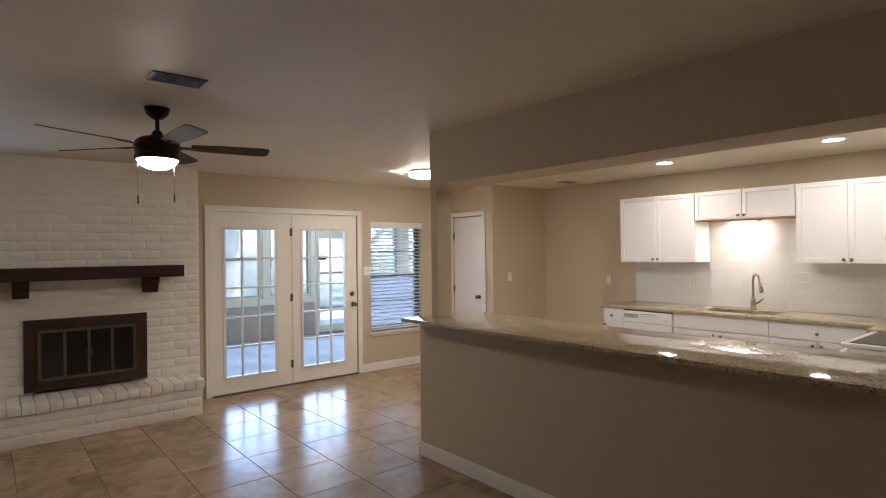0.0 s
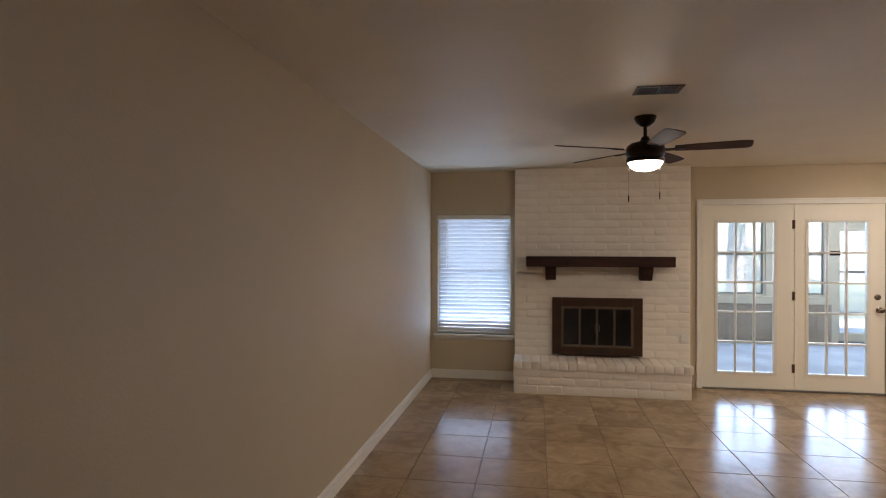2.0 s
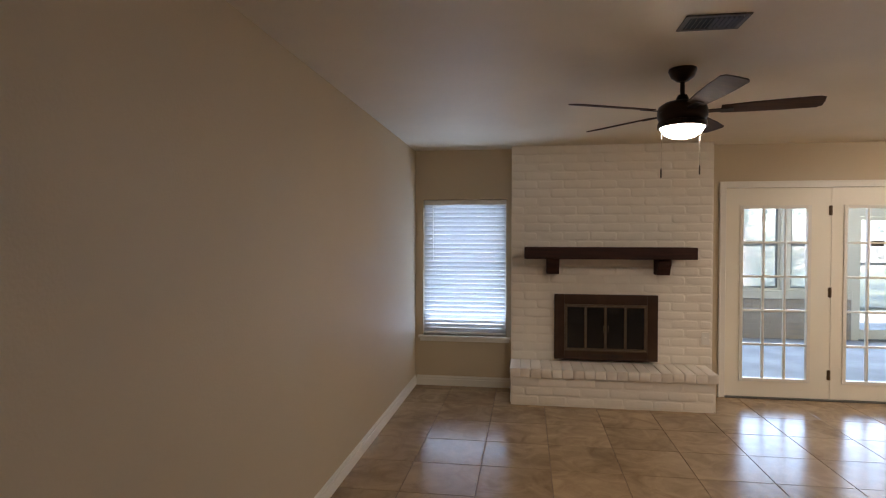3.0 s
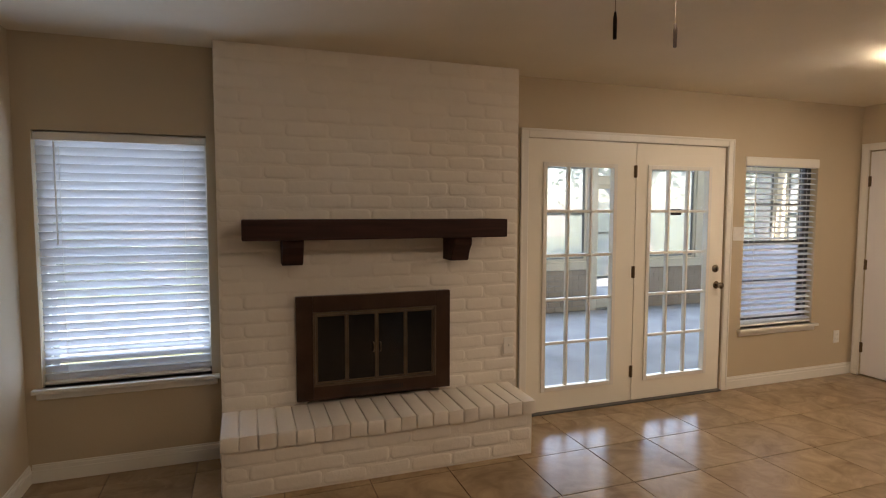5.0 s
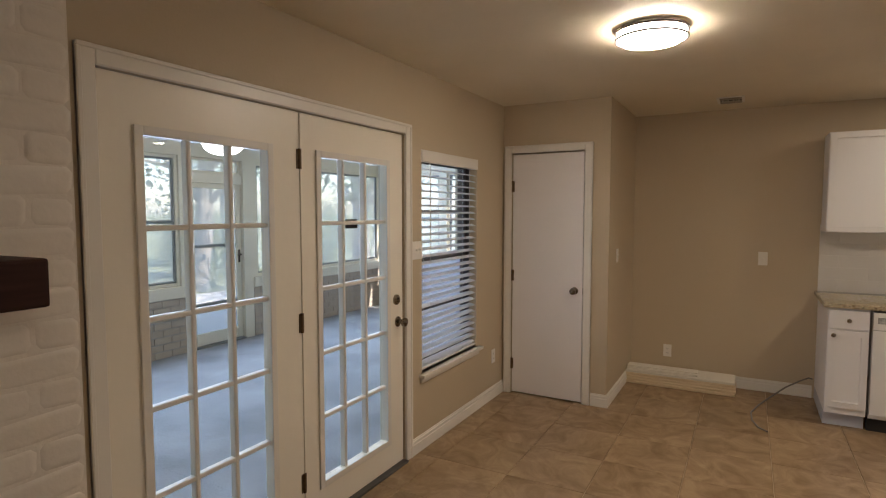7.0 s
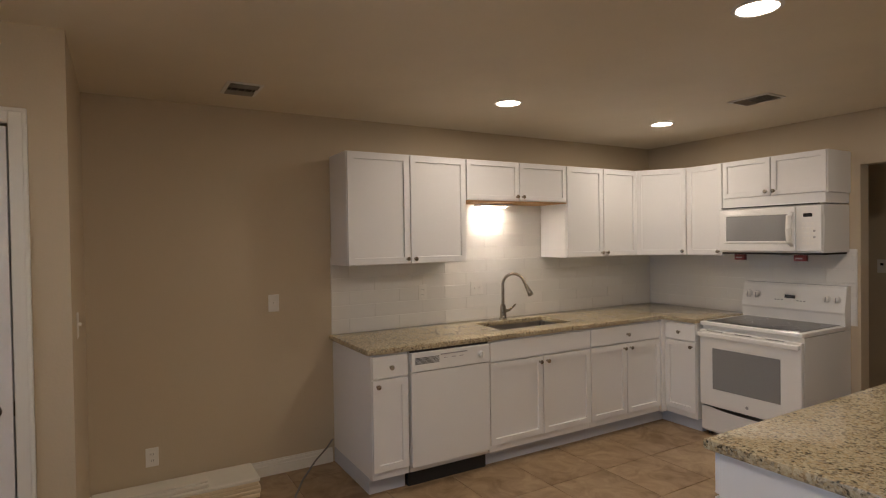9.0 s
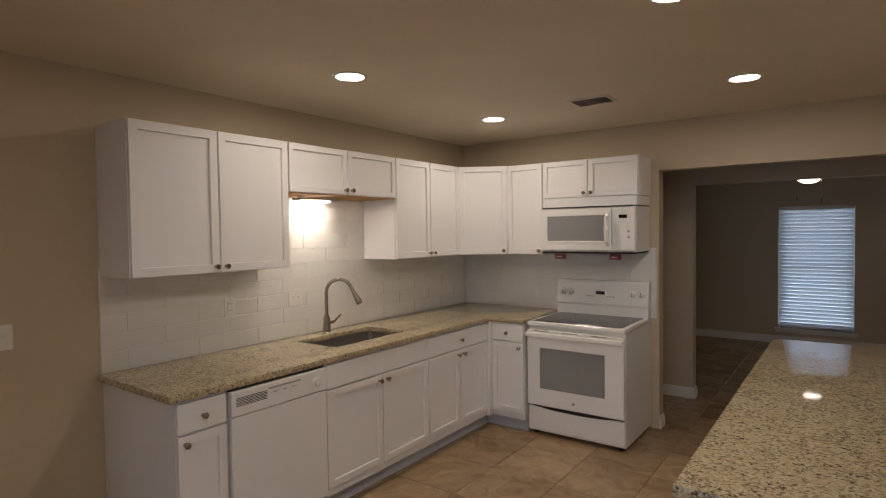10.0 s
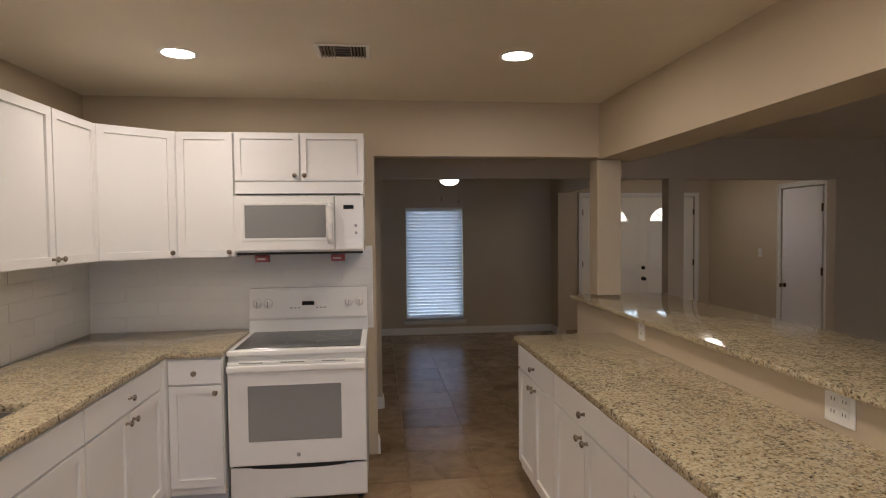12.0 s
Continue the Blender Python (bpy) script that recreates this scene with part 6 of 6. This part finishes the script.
for i, (x, y, h, r) in enumerate(((2.6, 15.0, 7.5, 0.22), (6.2, 17.5, 8.5, 0.26), (9.5, 15.5, 7.0, 0.2), (-1.5, 17.0, 8.0, 0.24), (13.5, 19.0, 9.0, 0.26), (4.5, 23.0, 9.5, 0.3), (-6.0, 22.0, 9.0, 0.3), (11.0, 12.0, 6.5, 0.18))):
    tree(x, y, h, r, 40 + i)


def shrub(x, y, r, seed):
    rnd = random.Random(seed)
    t = thing("shrub", x, y, -0.21, "rounded loose-leaved green garden shrub", "shrub", "garden shrubs")
    bm = bmesh.new()
    for k in range(5):
        a = 2 * math.pi * k / 5
        tube(bm, [(0, 0, 0), (math.cos(a) * r * 0.3, math.sin(a) * r * 0.3, r * 0.6), (math.cos(a) * r * 0.6, math.sin(a) * r * 0.6, r)], [0.03, 0.02, 0.008], 5)
    part("stems", bm, M_BARK, t)
    vs, fs = [], []
    for k in range(2600):
        d = Vector((rnd.gauss(0, 1), rnd.gauss(0, 1), rnd.gauss(0, 1))).normalized()
        p = d * r * rnd.uniform(0.45, 1.05) * (1 + 0.25 * noise.noise(d * 2.5 + Vector((seed, 0, 0)))) + Vector((0, 0, r * 0.8))
        if p.z < 0.05:
            continue
        u = Vector((rnd.gauss(0, 1), rnd.gauss(0, 1), rnd.gauss(0, 1))).normalized()
        v = u.cross(d).normalized()
        s = rnd.uniform(0.04, 0.08)
        n = len(vs)
        vs += [p - u * s, p + v * s * 0.5, p + u * s, p - v * s * 0.5]
        fs.append((n, n + 1, n + 2, n + 3))
    me = bpy.data.meshes.new("leaves")
    me.from_pydata([tuple(q) for q in vs], [], fs)
    me.materials.append(M_LEAF)
    o = new("leaves", me)
    o.parent = t


for i, (x, y, r) in enumerate(((4.2, 18.6, 1.1), (0.4, 19.0, 1.2), (7.8, 19.5, 1.3), (11.5, 18.0, 1.2), (-3.5, 18.5, 1.2), (15.5, 17.0, 1.3), (2.0, 20.0, 1.0))):
    shrub(x, y, r, 80 + i)
# board fence at the end of the garden
fence = thing("garden_fence", 5.0, 34.0, -0.21, "weathered grey board fence at the garden's end", "fence")
fm = mesh_of("board", box(-0.095, 0.095, 0, 0.02, 0.03, 1.85, 0.004), M_FENCE)
for i in range(150):
    piece("board", fm, fence, pose(-15 + i * 0.2, rnd.uniform(-0.004, 0.004), rnd.uniform(-0.02, 0.02)))
for z in (0.4, 1.5):
    part("rail", box(-15.1, 15.1, 0.02, 0.06, z, z + 0.09), M_FENCE, fence)

# ---- backsplash tiles ----
TH, TW = 0.0995, 0.405
bs = tagged(new("backsplash_east", mesh_of("backsplash_east", box(EX - 0.006, EX - 0.0005, KY + 0.0005, 4.05, 0.9, 1.47), M_GROUT_W)), "white subway tile backsplash behind the sink", "backsplash", kind="structure")
bs2 = tagged(new("backsplash_south", mesh_of("backsplash_south", box(4.86, EX - 0.0065, KY + 0.0005, KY + 0.006, 0.9, 1.47), M_GROUT_W)), "white subway tile backsplash behind the range", "backsplash", kind="structure")
cache = {}


def wall_tile(L, H):
    key = (round(L, 3), round(H, 3))
    if key not in cache:
        cache[key] = mesh_of("tile", box(-L / 2, L / 2, -0.0032, 0.0, -H / 2, H / 2, 0.0012), M_SUBWAY)
    return cache[key]


def tile_wall(parent, u0, u1, z0, z1, place, cut=None):
    r, z = 0, z0
    while z < z1 - 0.02:
        zt = min(z + TH, z1)
        u = u0 - (TW / 2 if r % 2 else 0)
        while u < u1 - 0.01:
            a, b = max(u, u0), min(u + TW, u1)
            if b - a > 0.02:
                piece("tile", wall_tile(b - a - 0.0025, zt - z - 0.0025), parent, place((a + b) / 2, (z + zt) / 2))
            u += TW
        z, r = zt, r + 1


tile_wall(bs, 0.677, 4.05, 0.9195, 1.4165, lambda u, z: pose(EX - 0.006, u, z, 0, 0, -90))
tile_wall(bs2, 4.862, EX - 0.0105, 0.9195, 1.445, lambda u, z: pose(u, KY + 0.006, z, 0, 0, 180))
# taller part above the sink, under the short cabinet
tag = structure("backsplash_sink", box(EX - 0.006, EX - 0.0005, 2.108, 3.102, 1.4705, 1.878), M_GROUT_W, "white subway tile above the sink", "backsplash")
tile_wall(tag, 2.110, 3.100, 1.4205, 1.8785, lambda u, z: pose(EX - 0.006, u, z, 0, 0, -90))

# ---- floor tiles ----
P, G = 0.468, 0.0045
floor = bpy.data.objects["floor"]
tiles = []
for k in range(6):
    q = box(-(P - G) / 2, (P - G) / 2, -(P - G) / 2, (P - G) / 2, -0.0055, 0.0)
    bmesh.ops.bevel(q, geom=[e for e in q.edges if all(v.co.z > -0.001 for v in e.verts)], offset=0.002, segments=1, affect="EDGES")
    rr = random.Random(k)
    for v in q.verts:
        if v.co.z > -0.004:
            v.co.z += rr.uniform(-0.0006, 0.0003)
    tiles.append(mesh_of("tile", q, M_TILE))
cut = {}
rnd = random.Random(5)
x_lo, x_hi, y_lo, y_hi = WX + 0.001, EX - 0.001, FY + 0.001, NY - 0.002
i0, i1 = int((x_lo - 1.835) / P) - 1, int((x_hi - 1.835) / P) + 1
j0, j1 = int((y_lo - 4.40) / P) - 1, int((y_hi - 4.40) / P) + 1
for i in range(i0, i1 + 1):
    for j in range(j0, j1 + 1):
        a, b = max(1.835 + i * P, x_lo), min(1.835 + (i + 1) * P, x_hi)
        c, d = max(4.40 + j * P, y_lo), min(4.40 + (j + 1) * P, y_hi)
        if b - a < 0.02 or d - c < 0.02:
            continue
        L, D = round(b - a - G, 3), round(d - c - G, 3)
        if abs(L - (P - G)) < 0.002 and abs(D - (P - G)) < 0.002:
            me = rnd.choice(tiles)
        else:
            if (L, D) not in cut:
                q = box(-L / 2, L / 2, -D / 2, D / 2, -0.0055, 0.0)
                bmesh.ops.bevel(q, geom=[e for e in q.edges if all(v.co.z > -0.001 for v in e.verts)], offset=0.002, segments=1, affect="EDGES")
                cut[(L, D)] = mesh_of("tile", q, M_TILE)
            me = cut[(L, D)]
        piece("tile", me, floor, pose((a + b) / 2, (c + d) / 2, 0))
